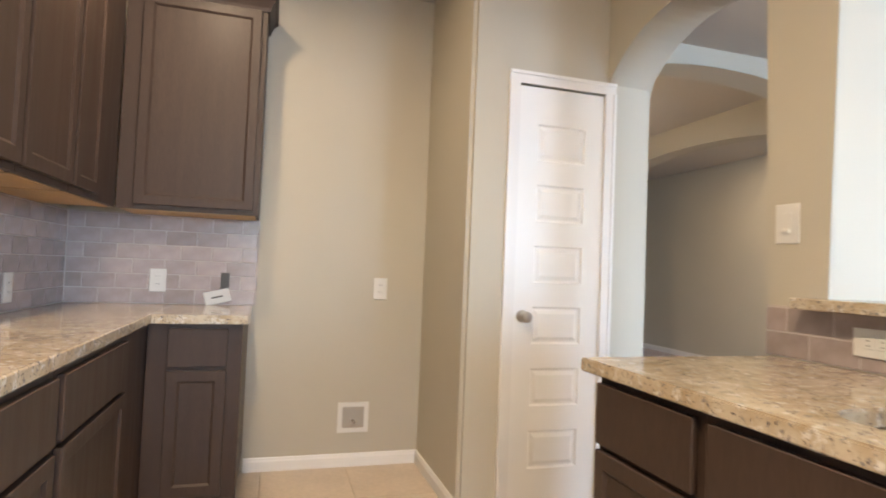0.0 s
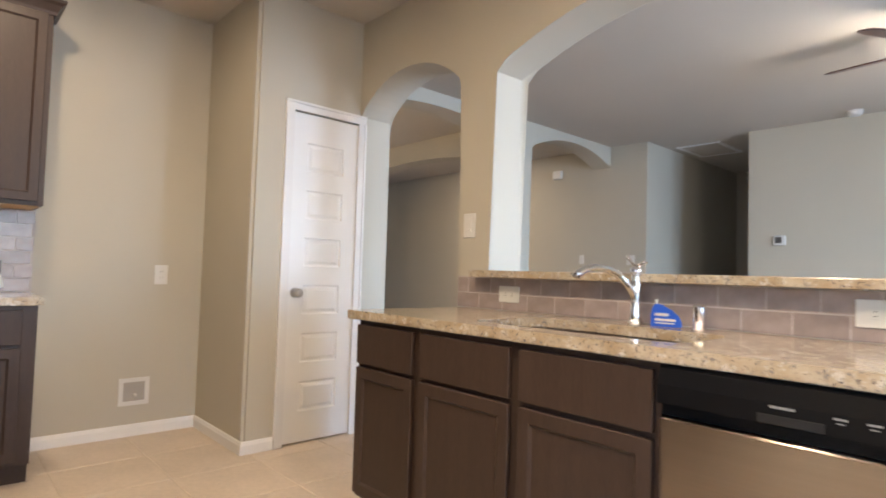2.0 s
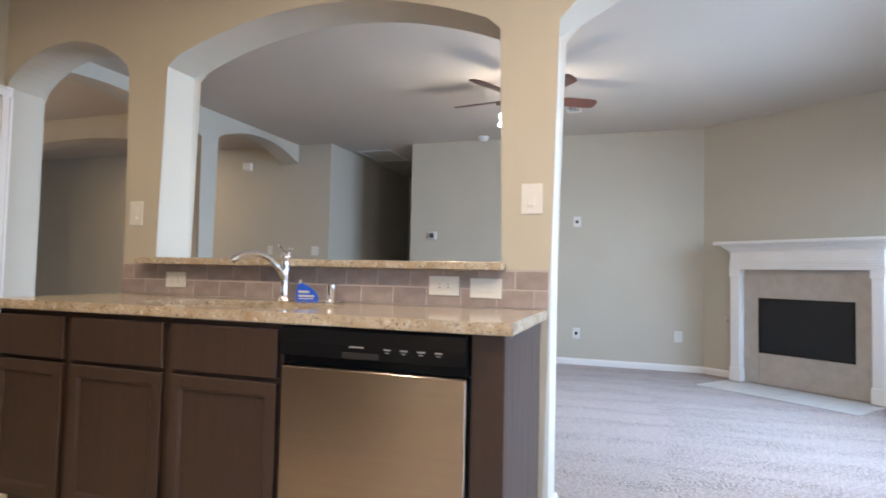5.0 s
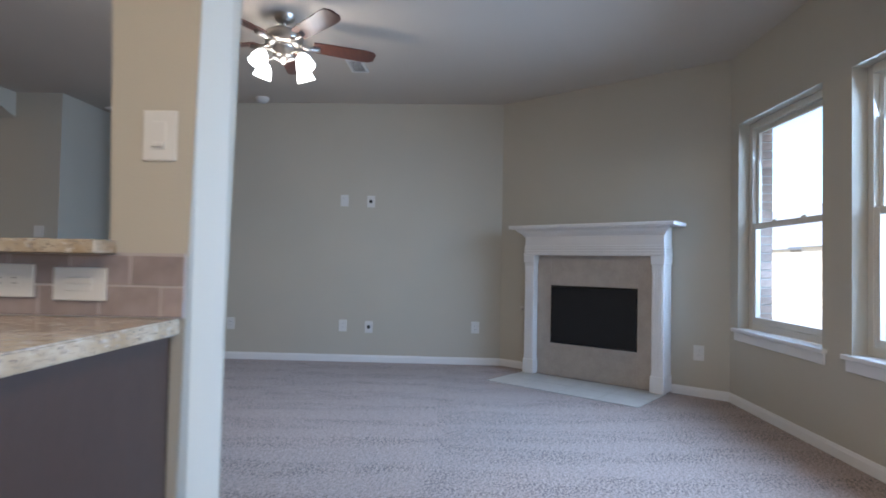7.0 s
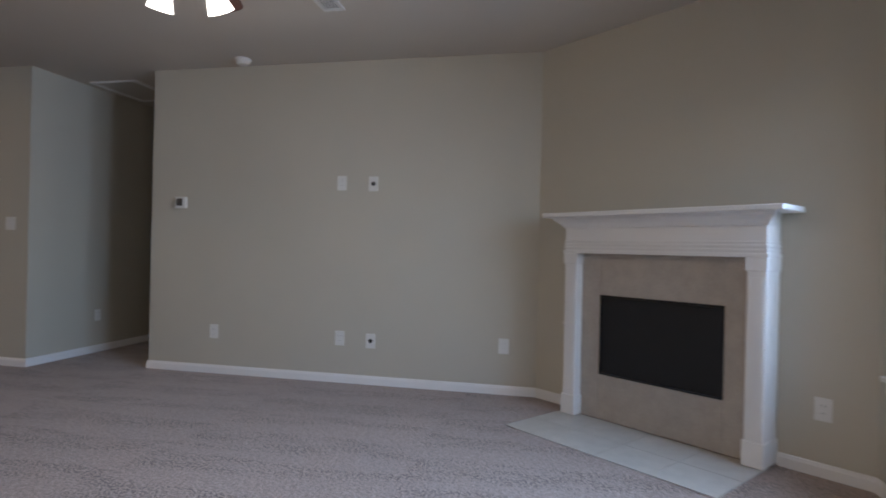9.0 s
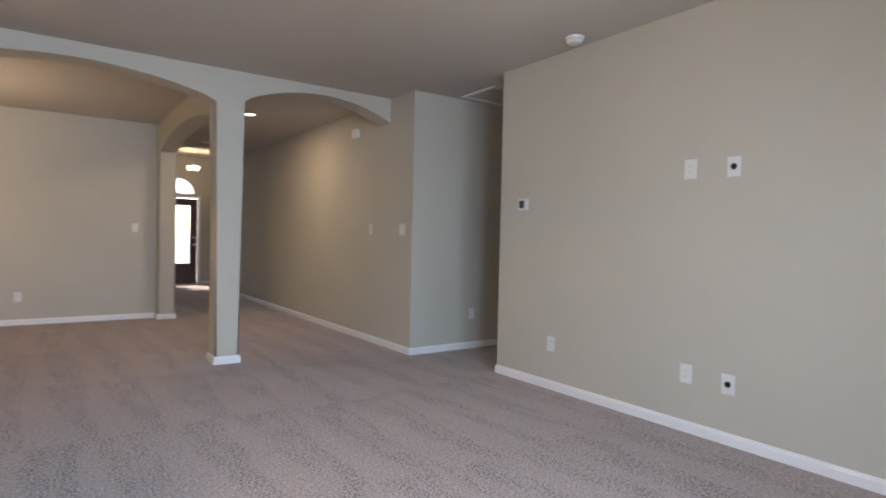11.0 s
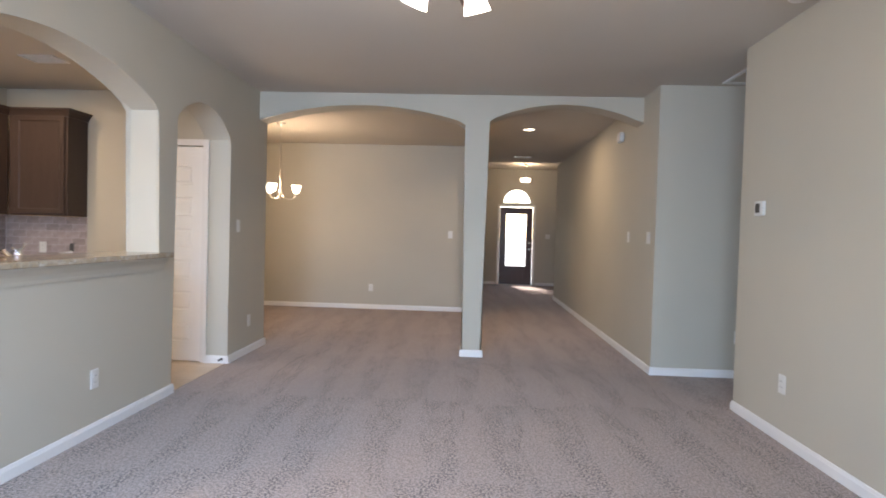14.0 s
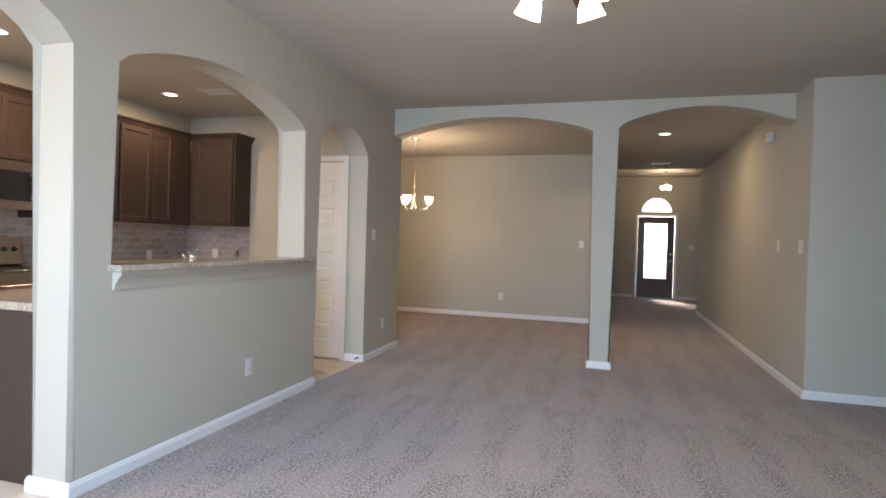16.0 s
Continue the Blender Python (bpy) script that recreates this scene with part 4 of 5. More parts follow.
# ---- fireplace on the diagonal wall ----
fp = thing("fireplace", DM, "white wooden mantel fireplace with stone-coloured tile surround", "fireplace")
F0, F1 = 0.41, 1.76
LW = 0.102
B0, B1 = 0.665, 1.51     # firebox
PD = -0.19
for d in ((F0 + LW - 0.004, B0 - 0.0015, PD + 0.075, -0.001, 0.012, 1.17), (B1 + 0.0015, F1 - LW + 0.004, PD + 0.075, -0.001, 0.012, 1.17), (B0, B1, PD + 0.075, -0.001, 0.872, 1.17), (B0, B1, PD + 0.075, -0.001, 0.012, 0.325)):
    part("surround_slab", boxes(d), M_STONE, fp, "beige stone tile surround")
part("fire_screen", boxes((B0, B1, PD + 0.083, PD + 0.095, 0.326, 0.871)), M_BLACKM, fp, "black firebox opening with mesh screen")
for d in ((B0, B1, 0.856, 0.874), (B0, B1, 0.323, 0.339), (B0, B0 + 0.011, 0.339, 0.856), (B1 - 0.011, B1, 0.339, 0.856)):
    part("firebox_trim", boxes((d[0], d[1], PD + 0.069, PD + 0.0745, d[2], d[3])), M_BLACK, fp)
for a in (F0, F1 - LW):
    leg = part("leg", boxes((a, a + LW, PD, -0.001, 0.012, 1.16), bevel=0.003), M_TRIM, fp)
    part("plinth", boxes((a - 0.008, a + LW + 0.008, PD - 0.01, -0.001, 0.012, 0.15), bevel=0.003), M_TRIM, leg)
    for k in range(4):
        part("flute", boxes((a + 0.013 + 0.021 * k, a + 0.026 + 0.021 * k, PD - 0.005, PD - 0.0005, 0.19, 1.05), bevel=0.002), M_TRIM, leg)
    part("capital", boxes((a - 0.008, a + LW + 0.008, PD - 0.011, -0.001, 1.085, 1.16), bevel=0.003), M_TRIM, leg)
part("frieze", boxes((F0, F1, PD, -0.001, 1.1605, 1.335), bevel=0.002), M_TRIM, fp)
for z0, z1, o in ((1.161, 1.182, 0.013), (1.192, 1.206, 0.008), (1.216, 1.230, 0.008), (1.24, 1.25, 0.005)):
    part("frieze_band", boxes((F0 - o, F1 + o, PD - o, -0.002, z0, z1), bevel=0.002), M_TRIM, fp)
bm = bmesh.new()
prof = [(PD, 1.3355), (PD - 0.008, 1.337), (PD - 0.012, 1.346), (PD - 0.032, 1.37), (PD - 0.062, 1.39), (PD - 0.072, 1.4095), (-0.001, 1.4095), (-0.001, 1.3355)]
rows = []
for o, z in prof:
    e = max(0.0, PD - o)
    rows.append([bm.verts.new((F0 - e, o, z)), bm.verts.new((F1 + e, o, z))])
for k in range(len(rows)):
    a, b = rows[k], rows[(k + 1) % len(rows)]
    bm.faces.new((a[0], a[1], b[1], b[0]))
bm.faces.new([r[0] for r in rows])
bm.faces.new([r[1] for r in reversed(rows)])
bmesh.ops.recalc_face_normals(bm, faces=bm.faces)
part("bed_moulding", bm, M_TRIM, fp)
part("mantel_shelf", boxes((F0 - 0.12, F1 + 0.12, PD - 0.125, -0.001, 1.41, 1.442), bevel=0.005), M_TRIM, fp)
hearth = thing("hearth", DM, "pale flush tile hearth set into the carpet", "hearth")
for k in range(4):
    w = 1.40 / 4
    part("tile", boxes((0.365 + k * w + 0.0015, 0.365 + (k + 1) * w - 0.0015, -0.735, -0.432, 0.001, 0.007), bevel=0.001), M_HEARTH, hearth)
    part("tile", boxes((0.365 + k * w + 0.0015, 0.365 + (k + 1) * w - 0.0015, -0.428, -0.112, 0.001, 0.007), bevel=0.001), M_HEARTH, hearth)
gk = thing("gas_key_valve", DM @ pose(0.27, 0, 0.62), "small metal gas key valve on the wall", "valve")
bm = bmesh.new()
lathe(bm, [(0.02, 0), (0.02, -0.004), (0.008, -0.006), (0.006, -0.02), (0.001, -0.02)], (0, -0.0005, 0), 14, "Y")
part("escutcheon", bm, M_NICKEL, gk)


# ---- windows ----
def window(name, x0, x1, z0, z1, m=None):
    wdw = thing(name, m or pose(x0, WY, z0), "beige vinyl single-hung window with bright daylight outside", "window", "", "structure")
    W, Hh = x1 - x0, z1 - z0
    fr = part("window_frame", boxes((0.0, 0.045, -0.15, -0.085, 0, Hh), (W - 0.045, W, -0.15, -0.085, 0, Hh), (0.045, W - 0.045, -0.15, -0.085, 0, 0.05), (0.045, W - 0.045, -0.15, -0.085, Hh - 0.05, Hh), bevel=0.002), M_VINYL, wdw)
    mid = Hh * 0.49
    part("upper_sash", boxes((0.045, 0.075, -0.142, -0.118, mid, Hh - 0.05), (W - 0.075, W - 0.045, -0.142, -0.118, mid, Hh - 0.05), (0.075, W - 0.075, -0.142, -0.118, Hh - 0.085, Hh - 0.05), (0.075, W - 0.075, -0.142, -0.118, mid, mid + 0.03), bevel=0.002), M_VINYL, wdw)
    low = part("lower_sash", boxes((0.045, 0.085, -0.116, -0.09, 0.05, mid + 0.03), (W - 0.085, W - 0.045, -0.116, -0.09, 0.05, mid + 0.03), (0.085, W - 0.085, -0.116, -0.09, 0.05, 0.095), (0.085, W - 0.085, -0.116, -0.09, mid - 0.012, mid + 0.03), bevel=0.002), M_VINYL, wdw)
    for k in (0.33, 0.67):
        part("sash_lock", boxes((W * k - 0.025, W * k + 0.025, -0.104, -0.088, mid + 0.03, mid + 0.045), bevel=0.003), M_VINYL, low)
    for zz0, zz1, y in ((mid + 0.03, Hh - 0.085, -0.13), (0.095, mid - 0.012, -0.103)):
        ob = part("pane", boxes((0.075, W - 0.075, y - 0.002, y + 0.002, zz0, zz1)), M_GLASS, wdw)
        ob.visible_shadow = False
    part("window_sill", boxes((-0.05, W + 0.05, -0.084, 0.035, -0.028, -0.001), bevel=0.004), M_TRIM, wdw)
    part("apron", boxes((-0.035, W + 0.035, 0.0005, 0.014, -0.095, -0.0285), bevel=0.003), M_TRIM, wdw)
    return wdw


for k, (a, b) in enumerate((*WINS, NOOK)):
    window("window_%d" % (k + 1), a, b, WZ0, WZ1)
# unseen side window, added so daylight reaches the peninsula fronts
window("window_5", 0, 1.6, WZ0, WZ1, pose(-3.06, -1.2, WZ0, 0, 0, -90))


# ---- ceiling fan ----
def shade(bm, at, tilt_dir, r=0.062, h=0.105, lean=0.45):
    """A bell of frosted glass that opens downwards and outwards."""
    prof = [(0.022, 0.0), (0.034, -0.012), (0.05, -0.04), (0.058, -0.075), (0.066, -0.105), (0.060, -0.106), (0.045, -0.06), (0.02, -0.02)]
    b2 = bmesh.new()
    lathe(b2, [(a * r / 0.062, z * h / 0.106) for a, z in prof], (0, 0, 0), 18, cap=False)
    rot = Matrix.Rotation(lean, 4, Vector((-tilt_dir.y, tilt_dir.x, 0)))
    b2.transform(Matrix.Translation(at) @ rot.inverted())
    me = bpy.data.meshes.new("tmp")
    b2.to_mesh(me)
    b2.free()
    bm.from_mesh(me)
    bpy.data.meshes.remove(me)


FAN = (4.40, -0.08, H)
fan = thing("ceiling_fan", pose(*FAN), "brushed nickel ceiling fan with cherry blades and four lit glass shades", "ceiling fan")
bm = bmesh.new()
lathe(bm, [(0.072, -0.0005), (0.072, -0.02), (0.055, -0.05), (0.03, -0.06), (0.013, -0.064), (0.013, -0.09), (0.03, -0.095), (0.05, -0.105)])
part("canopy", bm, M_NICKEL, fan)
bm = bmesh.new()
lathe(bm, [(0.05, -0.145), (0.095, -0.155), (0.125, -0.175), (0.13, -0.20), (0.125, -0.24), (0.10, -0.255), (0.075, -0.262)])
part("motor", bm, M_NICKEL, fan).location.z = 0.04
bm = bmesh.new()
lathe(bm, [(0.07, -0.262), (0.075, -0.28), (0.06, -0.31), (0.075, -0.325), (0.07, -0.345), (0.03, -0.365), (0.012, -0.385), (0.001, -0.39)])
part("light_kit", bm, M_NICKEL, fan).location.z = 0.04
for k in range(5):
    a = radians(-63 + 72 * k)
    d = Vector((math.cos(a), math.sin(a), 0))
    s = Vector((-d.y, d.x, 0))
    bm = bmesh.new()
    pts = [(0.20, 0.050), (0.24, 0.058), (0.45, 0.066), (0.58, 0.068), (0.63, 0.060), (0.655, 0.035)]
    vt = []
    for r, hw in pts:
        lift = -0.014
        vt.append([d * r + s * sg * hw + Vector((0, 0, -0.235 + sg * lift * hw / 0.06 + dz)) for sg in (-1, 1) for dz in (0, 0.008)])
    vv = [[bm.verts.new(v) for v in q] for q in vt]
    for p, q in zip(vv, vv[1:]):
        for i, j in ((0, 1), (1, 3), (3, 2), (2, 0)):
            bm.faces.new((p[i], p[j], q[j], q[i]))
    bm.faces.new((vv[0][0], vv[0][1], vv[0][3], vv[0][2]))
    bm.faces.new((vv[-1][0], vv[-1][2], vv[-1][3], vv[-1][1]))
    bmesh.ops.recalc_face_normals(bm, faces=bm.faces)
    blade = part("blade", bm, M_BLADE, fan, "dark cherry wood blade")
    blade.location.z = 0.04
    bm = bmesh.new()
    tube(bm, [d * 0.10 + Vector((0, 0, -0.235)), d * 0.16 + Vector((0, 0, -0.25)), d * 0.25 + Vector((0, 0, -0.243))], [0.016, 0.012, 0.02], 8)
    part("blade_arm", bm, M_NICKEL, blade)
for k in range(4):
    a = radians(60 + 90 * k)
    d = Vector((math.cos(a), math.sin(a), 0))
    bm = bmesh.new()
    tube(bm, [d * 0.05 + Vector((0, 0, -0.33)), d * 0.10 + Vector((0, 0, -0.318)), d * 0.165 + Vector((0, 0, -0.33)), d * 0.175 + Vector((0, 0, -0.352))], 0.008, 8)
    arm = part("lamp_arm", bm, M_NICKEL, fan)
    arm.location.z = 0.04
    bm = bmesh.new()
    shade(bm, d * 0.175 + Vector((0, 0, -0.35)), d)
    part("shade", bm, M_SHADE, arm, "lit frosted glass shade")
lamp("fan_bulbs", "POINT", FAN_POWER, (1.0, 0.85, 0.66), pose(FAN[0], FAN[1], 2.22), 0.10)


# ---- downlights, smoke alarms, vents, hatch ----
def downlight(x, y, power):
    d = thing("downlight", pose(x, y, H), "recessed ceiling downlight with white trim ring, lit", "downlight", "downlights")
    bm = bmesh.new()
    lathe(bm, [(0.066, -0.003), (0.070, -0.008), (0.090, -0.006), (0.093, -0.0005), (0.066, -0.0005)], seg=28, cap=False)
    part("trim_ring", bm, M_TRIM, d)
    bm = bmesh.new()
    lathe(bm, [(0.066, -0.002), (0.04, -0.006), (0.001, -0.008)], seg=24)
    part("lens", bm, M_LENS, d)
    lamp("downlight_bulb", "AREA", power, WARM, pose(x, y, H - 0.012), 0.13)


downlight(0.04, 2.31, CAN_POWER * 0.4)
# next two downlights are unseen, added to spread warm light over kitchen and nook
downlight(0.12, 0.45, CAN_POWER * 1.05)
downlight(0.7, -1.9, CAN_POWER * 1.4)
downlight(5.27, 5.24, HALL_POWER)


def smoke_alarm(x, y):
    s = thing("smoke_alarm", pose(x, y, H), "white round ceiling smoke alarm", "smoke alarm")
    bm = bmesh.new()
    lathe(bm, [(0.068, -0.0005), (0.070, -0.012), (0.066, -0.022)], seg=24)
    part("base", bm, M_PLATE, s)
    bm = bmesh.new()
    lathe(bm, [(0.060, -0.022), (0.058, -0.040), (0.045, -0.050), (0.001, -0.052)], seg=24)
    part("cover", bm, M_PLATE, s)


smoke_alarm(6.38, 0.79)


def vent(x, y, w, d):
    v = thing("ceiling_vent", pose(x, y, H), "white metal slatted ceiling air vent", "vent")
    part("frame", boxes((-w / 2, w / 2, -d / 2, -d / 2 + 0.02, -0.012, -0.0005), (-w / 2, w / 2, d / 2 - 0.02, d / 2, -0.012, -0.0005), (-w / 2, -w / 2 + 0.02, -d / 2 + 0.02, d / 2 - 0.02, -0.012, -0.0005), (w / 2 - 0.02, w / 2, -d / 2 + 0.02, d / 2 - 0.02, -0.012, -0.0005)), M_PLATE, v)
    part("backing", boxes((-w / 2 + 0.02, w / 2 - 0.02, -d / 2 + 0.02, d / 2 - 0.02, -0.002, -0.0005)), M_SLOT, v)
    n = 7
    for k in range(n):
        yy = -d / 2 + 0.02 + (k + 0.5) * (d - 0.04) / n
        part("slat", boxes((-w / 2 + 0.02, w / 2 - 0.02, yy - 0.003, yy + 0.003, -0.010, -0.004)), M_PLATE, v)


vent(0.66, 2.29, 0.32, 0.22)
vent(5.40, -0.40, 0.30, 0.15)
vent(5.44, 7.97, 0.32, 0.16)
hatch = thing("attic_hatch", pose(7.15, 2.48, H), "painted attic hatch with white trim in the passage ceiling", "hatch")
part("panel", boxes((-0.33, 0.33, -0.22, 0.22, -0.006, -0.0005)), M_CEIL, hatch)
part("trim", boxes((-0.36, -0.33, -0.27, 0.27, -0.014, -0.0005), (0.33, 0.36, -0.27, 0.27, -0.014, -0.0005), (-0.33, 0.33, 0.22, 0.27, -0.014, -0.0005), (-0.33, 0.33, -0.27, -0.22, -0.014, -0.0005)), M_TRIM, hatch)


# ---- dining chandelier and foyer pendant ----
ch = thing("chandelier", pose(1.86, 5.10, H), "brushed nickel chandelier with lit frosted glass shades on a chain", "chandelier")
bm = bmesh.new()
lathe(bm, [(0.062, -0.0005), (0.062, -0.01), (0.045, -0.025), (0.012, -0.03), (0.008, -0.045)])
part("canopy", bm, M_NICKEL, ch)
bm = bmesh.new()
for k in range(24):
    z = -0.05 - 0.031 * k
    ring = [(0.009 * math.cos(a) if k % 2 else 0.0, 0.0 if k % 2 else 0.009 * math.cos(a), z + 0.021 * math.sin(a)) for a in (2 * math.pi * j / 10 for j in range(11))]
    tube(bm, ring, 0.0025, 5, False)
part("chain", bm, M_NICKEL, ch)
bm = bmesh.new()
lathe(bm, [(0.006, -0.79), (0.02, -0.80), (0.026, -0.83), (0.014, -0.86), (0.018, -0.92), (0.034, -0.97), (0.030, -1.01), (0.012, -1.03), (0.016, -1.05), (0.001, -1.07)])
part("column", bm, M_NICKEL, ch)
for k in range(3):
    a = radians(24 + 120 * k)
    d = Vector((math.cos(a), math.sin(a), 0))
    bm = bmesh.new()
    tube(bm, [d * 0.02 + Vector((0, 0, -0.99)), d * 0.07 + Vector((0, 0, -1.035)), d * 0.14 + Vector((0, 0, -1.05)), d * 0.20 + Vector((0, 0, -1.02)), d * 0.225 + Vector((0, 0, -0.97))], 0.007, 8)
    arm = part("arm", bm, M_NICKEL, ch)
    bm = bmesh.new()
    lathe(bm, [(0.001, 0.0), (0.03, 0.005), (0.045, 0.03), (0.056, 0.07), (0.066, 0.115), (0.060, 0.115), (0.045, 0.06), (0.02, 0.012)], d * 0.225 + Vector((0, 0, -0.965)), 18, cap=False)
    part("shade", bm, M_SHADEW, arm, "lit frosted glass bell shade")
lamp("chandelier_bulbs", "POINT", CHAND_POWER, WARM, pose(1.86, 5.10, 1.92), 0.14)

pd = thing("pendant_lamp", pose(5.82, 11.3, 3.05), "small lit foyer pendant on a rod", "pendant lamp")
bm = bmesh.new()
lathe(bm, [(0.06, -0.0005), (0.06, -0.015), (0.008, -0.03), (0.006, -0.40), (0.03, -0.41), (0.05, -0.44)])
part("rod", bm, M_NICKEL, pd)
for k in range(3):
    a = radians(30 + 120 * k)
    d = Vector((math.cos(a), math.sin(a), 0)) * 0.09
    bm = bmesh.new()
    tube(bm, [(0, 0, -0.42), d * 0.6 + Vector((0, 0, -0.47)), d + Vector((0, 0, -0.44))], 0.006, 8)
    arm = part("arm", bm, M_NICKEL, pd)
    bm = bmesh.new()
    lathe(bm, [(0.001, 0), (0.03, 0.005), (0.05, 0.06), (0.055, 0.10), (0.05, 0.10), (0.03, 0.03)], d + Vector((0, 0, -0.44)), 16, cap=False)
    part("shade", bm, M_SHADEW, arm, "lit frosted glass shade")
lamp("pendant_bulbs", "POINT", PEND_POWER, WARM, pose(5.82, 11.3, 2.80), 0.05)

# ---- front door and transom ----
fd = thing("door_2", pose(FD0 + 0.02, FY + 0.03, 0), "dark red wood front door with tall obscure glass", "door", "", "structure")
FW = FD1 - FD0 - 0.04
part("stile", boxes((0, 0.165, 0, 0.044, 0.012, 2.05), bevel=0.003), M_DOORD, fd)
part("stile", boxes((FW - 0.165, FW, 0, 0.044, 0.012, 2.05), bevel=0.003), M_DOORD, fd)
part("top_rail", boxes((0.165, FW - 0.165, 0, 0.044, 1.88, 2.05), bevel=0.003), M_DOORD, fd)
part("bottom_rail", boxes((0.165, FW - 0.165, 0, 0.044, 0.012, 0.50), bevel=0.003), M_DOORD, fd)
part("raised_panel", boxes((0.22, FW - 0.22, -0.006, -0.0005, 0.12, 0.42), bevel=0.004), M_DOORD, fd)
pane = part("pane", boxes((0.165, FW - 0.165, 0.018, 0.026, 0.50, 1.88)), M_GLASS, fd, "bright glass pane")
pane.visible_shadow = False
bm = bmesh.new()
lathe(bm, [(0.03, 0.0), (0.03, -0.006), (0.012, -0.012), (0.011, -0.04), (0.026, -0.05), (0.026, -0.065), (0.001, -0.072)], (FW - 0.075, 0, 0.95), 16, "Y")
part("door_knob", bm, M_NICKEL, fd)
bm = bmesh.new()
lathe(bm, [(0.028, 0.0), (0.028, -0.012), (0.018, -0.02), (0.001, -0.02)], (FW - 0.075, 0, 1.12), 16, "Y")
part("deadbolt", bm, M_NICKEL, fd)
casing("trim_door_2", FD0 + 0.015, FD1 - 0.015, 2.06, pose(0, FY, 0), 0.06)
tw = thing("window_4", pose(tcx, FY + 0.05, TRZ), "half-round transom window with radiating bars", "window", "", "structure")
ring = [(-TRR * math.cos(math.pi * k / 20), TRR * math.sin(math.pi * k / 20)) for k in range(21)]
rin = [(u * 0.92, z * 0.92 + 0.015) for u, z in ring]
bm = bmesh.new()
prism(bm, ring + rin[::-1], "Y", 0, 0.05)
part("window_frame", bm, M_TRIM, tw)
part("window_sill", boxes((-TRR, TRR, -0.005, 0.055, 0.0005, 0.02)), M_TRIM, tw)
for k in (5, 10, 15):
    bm = bmesh.new()
    tube(bm, [(0, 0.025, 0.02), (rin[k][0], 0.025, rin[k][1])], 0.008, 6)
    part("bar", bm, M_TRIM, tw)
bm = bmesh.new()
prism(bm, rin, "Y", 0.022, 0.028)
pane = part("pane", bm, M_GLASS, tw)
pane.visible_shadow = False
structure("trim_threshold", boxes((FD0, FD1, FY - 0.06, FY + 0.03, 0.001, 0.012)), mat("threshold_metal", (0.5, 0.47, 0.42), 0.35, 0.8), "pale metal door threshold")

# ---- outside ----
structure("ground", boxes((-300, 300, -300, 300, -0.35, -0.13)), M_GRASS, "pale dry lawn reaching to the horizon")
fence = thing("fence", pose(-4, -13.0, -0.13), "pale cedar privacy fence behind the lawn", "fence")
part("rails", boxes((0, 40, -0.04, -0.001, 0.3, 0.39), (0, 40, -0.04, -0.001, 1.45, 1.54)), M_FENCE, fence)
me = mesh_of("board", boxes((0, 0.142, 0, 0.018, 0.02, 1.83), bevel=0.002), M_FENCE)
for k in range(270):
    ob = new("board", me)
    ob.parent = fence
    ob.location = (k * 0.149, 0, random.uniform(-0.01, 0.01))
for hx, hy, hw in ((30, -31, 13), (60, -33, 12)):
    house = thing("house", pose(hx, hy, -0.13), "distant house with pale grey shingle roof behind the fence", "house", "houses behind the fence")
    part("wall", boxes((-hw, hw, -5, 5, 0.001, 2.9)), M_SIDING, house)
    bm = bmesh.new()
    prism(bm, [(-5.6, 2.901), (5.6, 2.901), (0, 7.2)], "X", -hw - 0.5, hw + 0.5)
    part("roof", bm, M_ROOF, house)


# ---- pieces: tiles and bricks ----
def tiled(parent, name, cells, material, depth, gap, to_world):
    """Tiles of shared meshes; cells: (u0, u1, v0, v1) on the plane; to_world(u, v, d) gives the place."""
    cache = {}
    for u0, u1, v0, v1 in cells:
        key = (round(u1 - u0, 3), round(v1 - v0, 3))
        if key not in cache:
            bm = bmesh.new()
            box(bm, -key[0] / 2 + gap, key[0] / 2 - gap, -key[1] / 2 + gap, key[1] / 2 - gap, 0, depth, min(0.0025, depth / 2))
            cache[key] = mesh_of(name, bm, material)
        ob = new(name, cache[key])
        ob.parent = parent
        ob.matrix_basis = to_world((u0 + u1) / 2, (v0 + v1) / 2)


def courses(u0, u1, v0, v1, w, h):
    out, row, v = [], 0, v0
    while v < v1 - 0.004:
        u = u0 - (w / 2 if row % 2 else 0)
        while u < u1 - 0.004:
            a, b = max(u, u0), min(u + w, u1)
            if b - a > 0.012:
                out.append((a, b, v, min(v + h, v1)))
            u += w
        v += h
        row += 1
    return out


TW, THT = 0.152, 0.0765
# bar wall: two courses up to the ledge
sp = thing("backsplash_bar", pose(KX, 0, 0, 0, 0, FACE_X), "mauve-grey glazed subway tile splashback behind the sink", "splashback", "", "structure")
part("grout", boxes((-1.643, -POST - 0.004, -0.0083, -0.0005, 0.908, 1.0665), (-1.643, -bar_r - 0.057, -0.0083, -0.0005, 1.067, 1.072), (-bar_l + 0.022, -POST - 0.004, -0.0083, -0.0005, 1.067, 1.072)), M_SPLASHG, sp)
cells = courses(-1.643, -POST - 0.004, 0.908, 1.0665, TW * 1.05, 0.07925)
tiled(sp, "tile", cells, M_SPLASH, 0.0055, 0.0012, lambda u, v: pose(u, -0.004, v, 90))
sp = thing("backsplash_back", pose(0, BY, 0), "mauve-grey glazed subway tile splashback above the worktop", "splashback", "", "structure")
part("grout", boxes((RX, 0.29, -0.0083, -0.0005, 0.908, UZ0 - 0.001)), M_SPLASHG, sp)
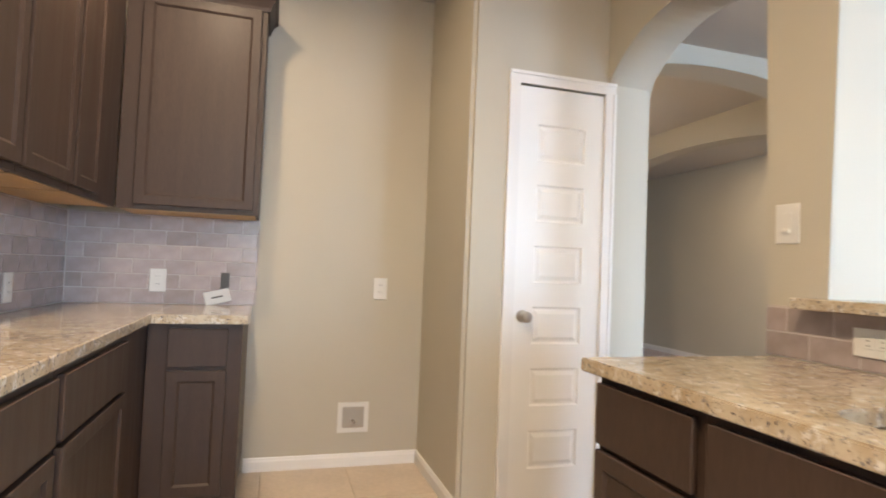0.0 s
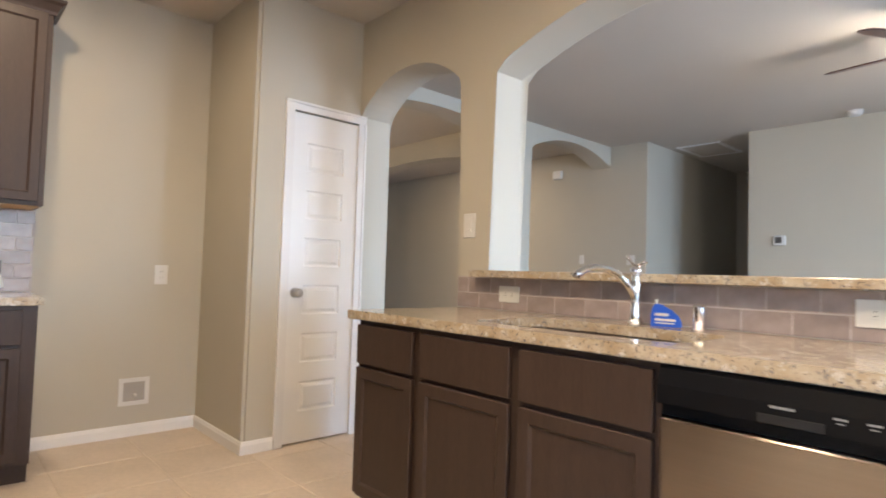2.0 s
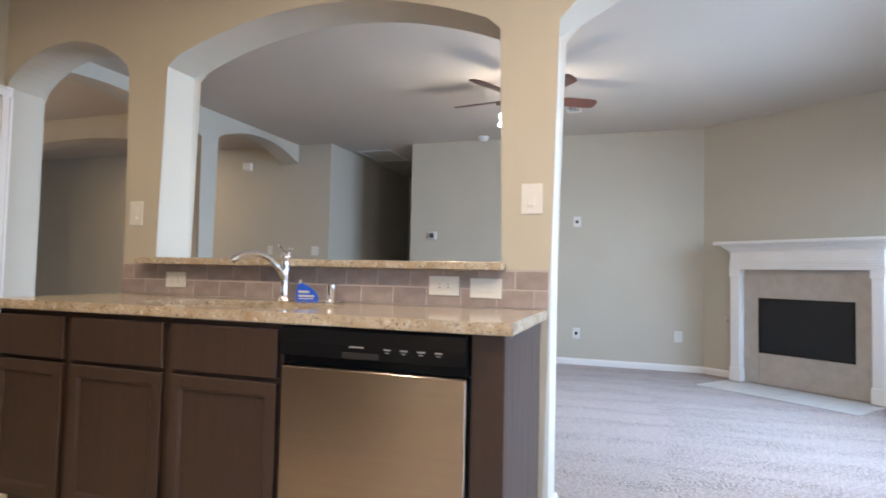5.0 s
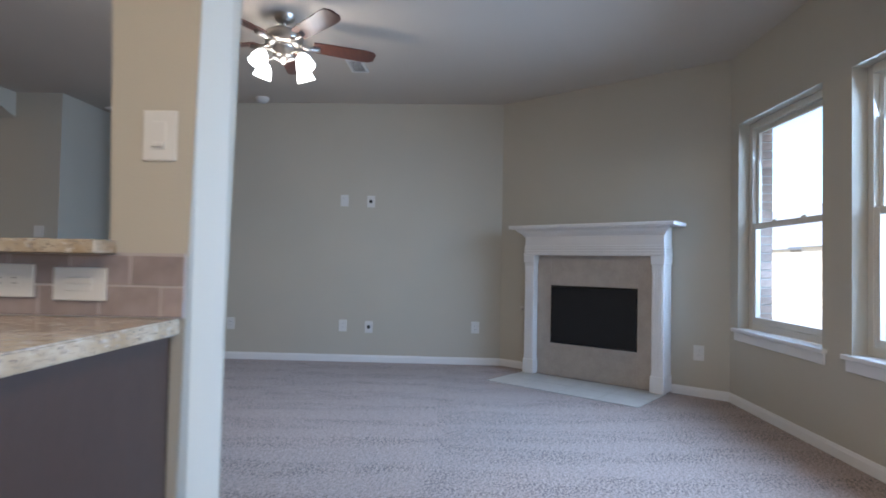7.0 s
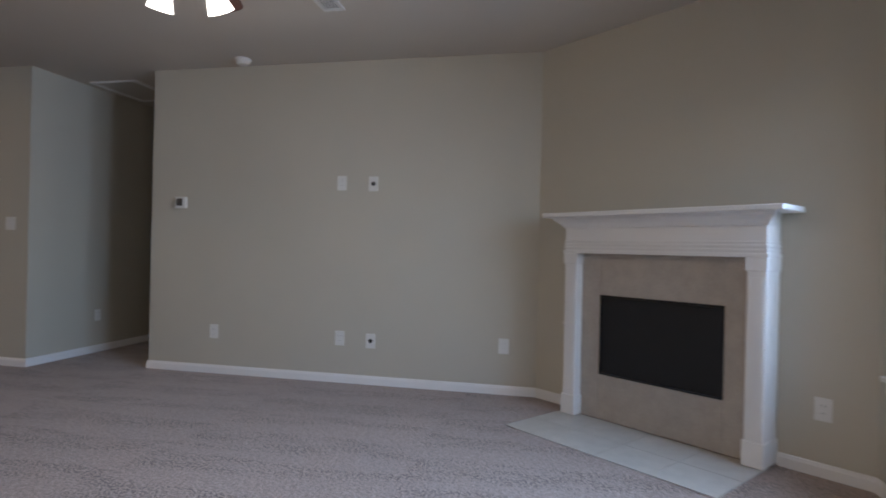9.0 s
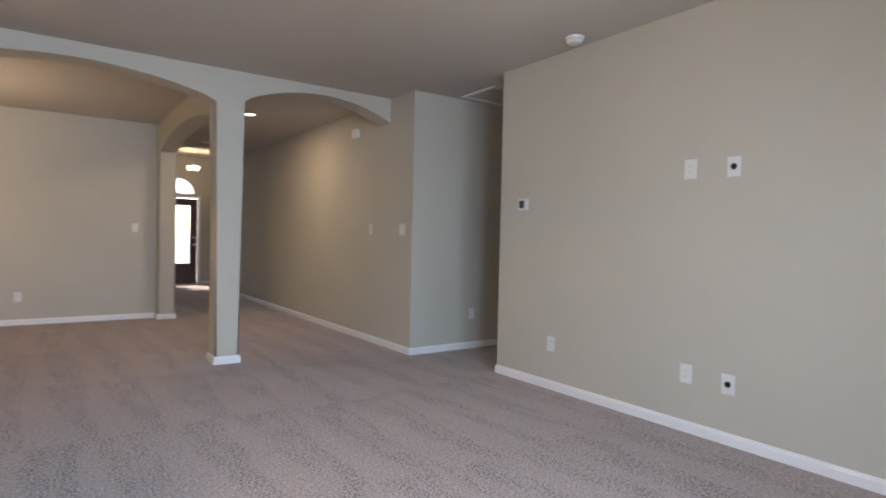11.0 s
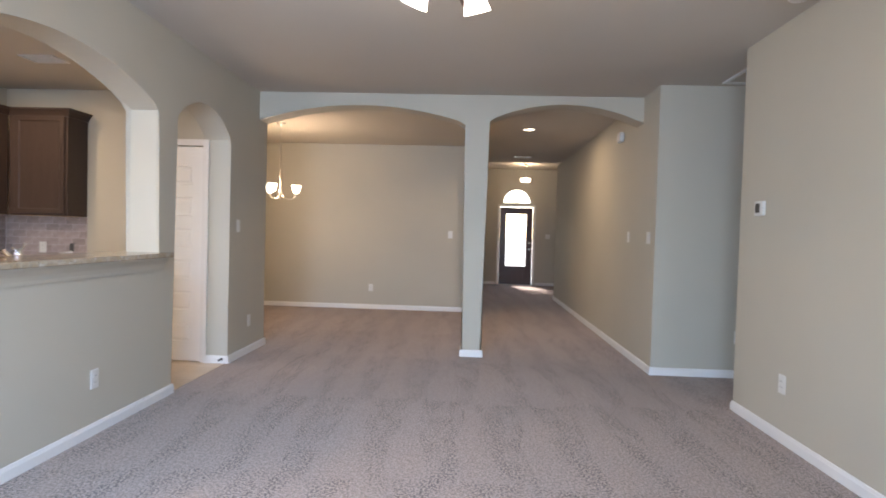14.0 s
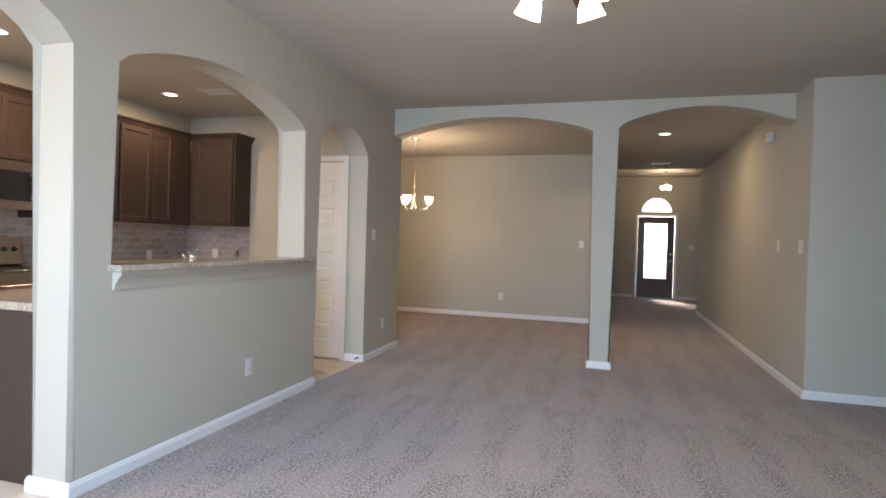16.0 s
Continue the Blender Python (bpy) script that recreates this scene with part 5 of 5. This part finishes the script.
tiled(sp, "tile", courses(RX + 0.012, 0.29, 0.908, UZ0 - 0.001, TW, THT), M_SPLASH, 0.0055, 0.0012, lambda u, v: pose(u, -0.004, v, 90))
sp = thing("backsplash_range", pose(RX, 0, 0, 0, 0, FACE_R), "mauve-grey glazed subway tile splashback above the worktop", "splashback", "", "structure")
part("grout", boxes((0.44, BY - 0.005, -0.0083, -0.0005, 0.908, UZ0 - 0.001)), M_SPLASHG, sp)
tiled(sp, "tile", courses(0.44, BY - 0.012, 0.908, UZ0 - 0.001, TW, THT), M_SPLASH, 0.0055, 0.0012, lambda u, v: pose(u, -0.004, v, 90))

# floor tiles
FT = 0.46
cells = []
y = -3.48
while y < BY:
    x = RX - 0.0 if y > -0.4 else -3.04
    x0 = LX - 0.026
    while x0 > x + 0.02:
        a = max(x0 - FT, x)
        cells.append((a, x0, y, min(y + FT, BY)))
        x0 -= FT
    y += FT
tiled(floor_tiles, "tile", cells, M_TILE, 0.006, 0.0022, lambda u, v: pose(u, v, -0.006))
structure("trim_carpet_edge", boxes((LX - 0.026, LX - 0.018, -3.48, POST, -0.005, 0.004), (LX - 0.026, LX - 0.018, arch_l, arch_r, -0.005, 0.004)), M_GROUT, "thin edge between tile and carpet")

# brick outer skin with returns beside the windows
bw = thing("brick_facing", pose(0, WY - 0.16, 0), "red-brown brick outer face of the house", "brick wall", "", "structure")
part("mortar", boxes((5.075, 5.9, -0.10, -0.001, -0.12, H), (3.77, 4.03, -0.10, -0.001, -0.12, H), (2.2, 2.74, -0.10, -0.001, -0.12, H)), M_MORTAR, bw)
bend = mesh_of("brick", boxes((-0.006, 0.006, -0.045, 0.045, -0.028, 0.028), bevel=0.002), M_BRICK)
for k in range(34):
    z = -0.08 + 0.067 * k + 0.03
    if not 0.45 < z < 2.25:
        continue
    for xx in (5.073, 4.032, 3.768, 2.742):
        ob = new("brick", bend)
        ob.parent = bw
        ob.location = (xx + (-0.004 if xx in (5.073, 3.768) else 0.004), -0.052, z)
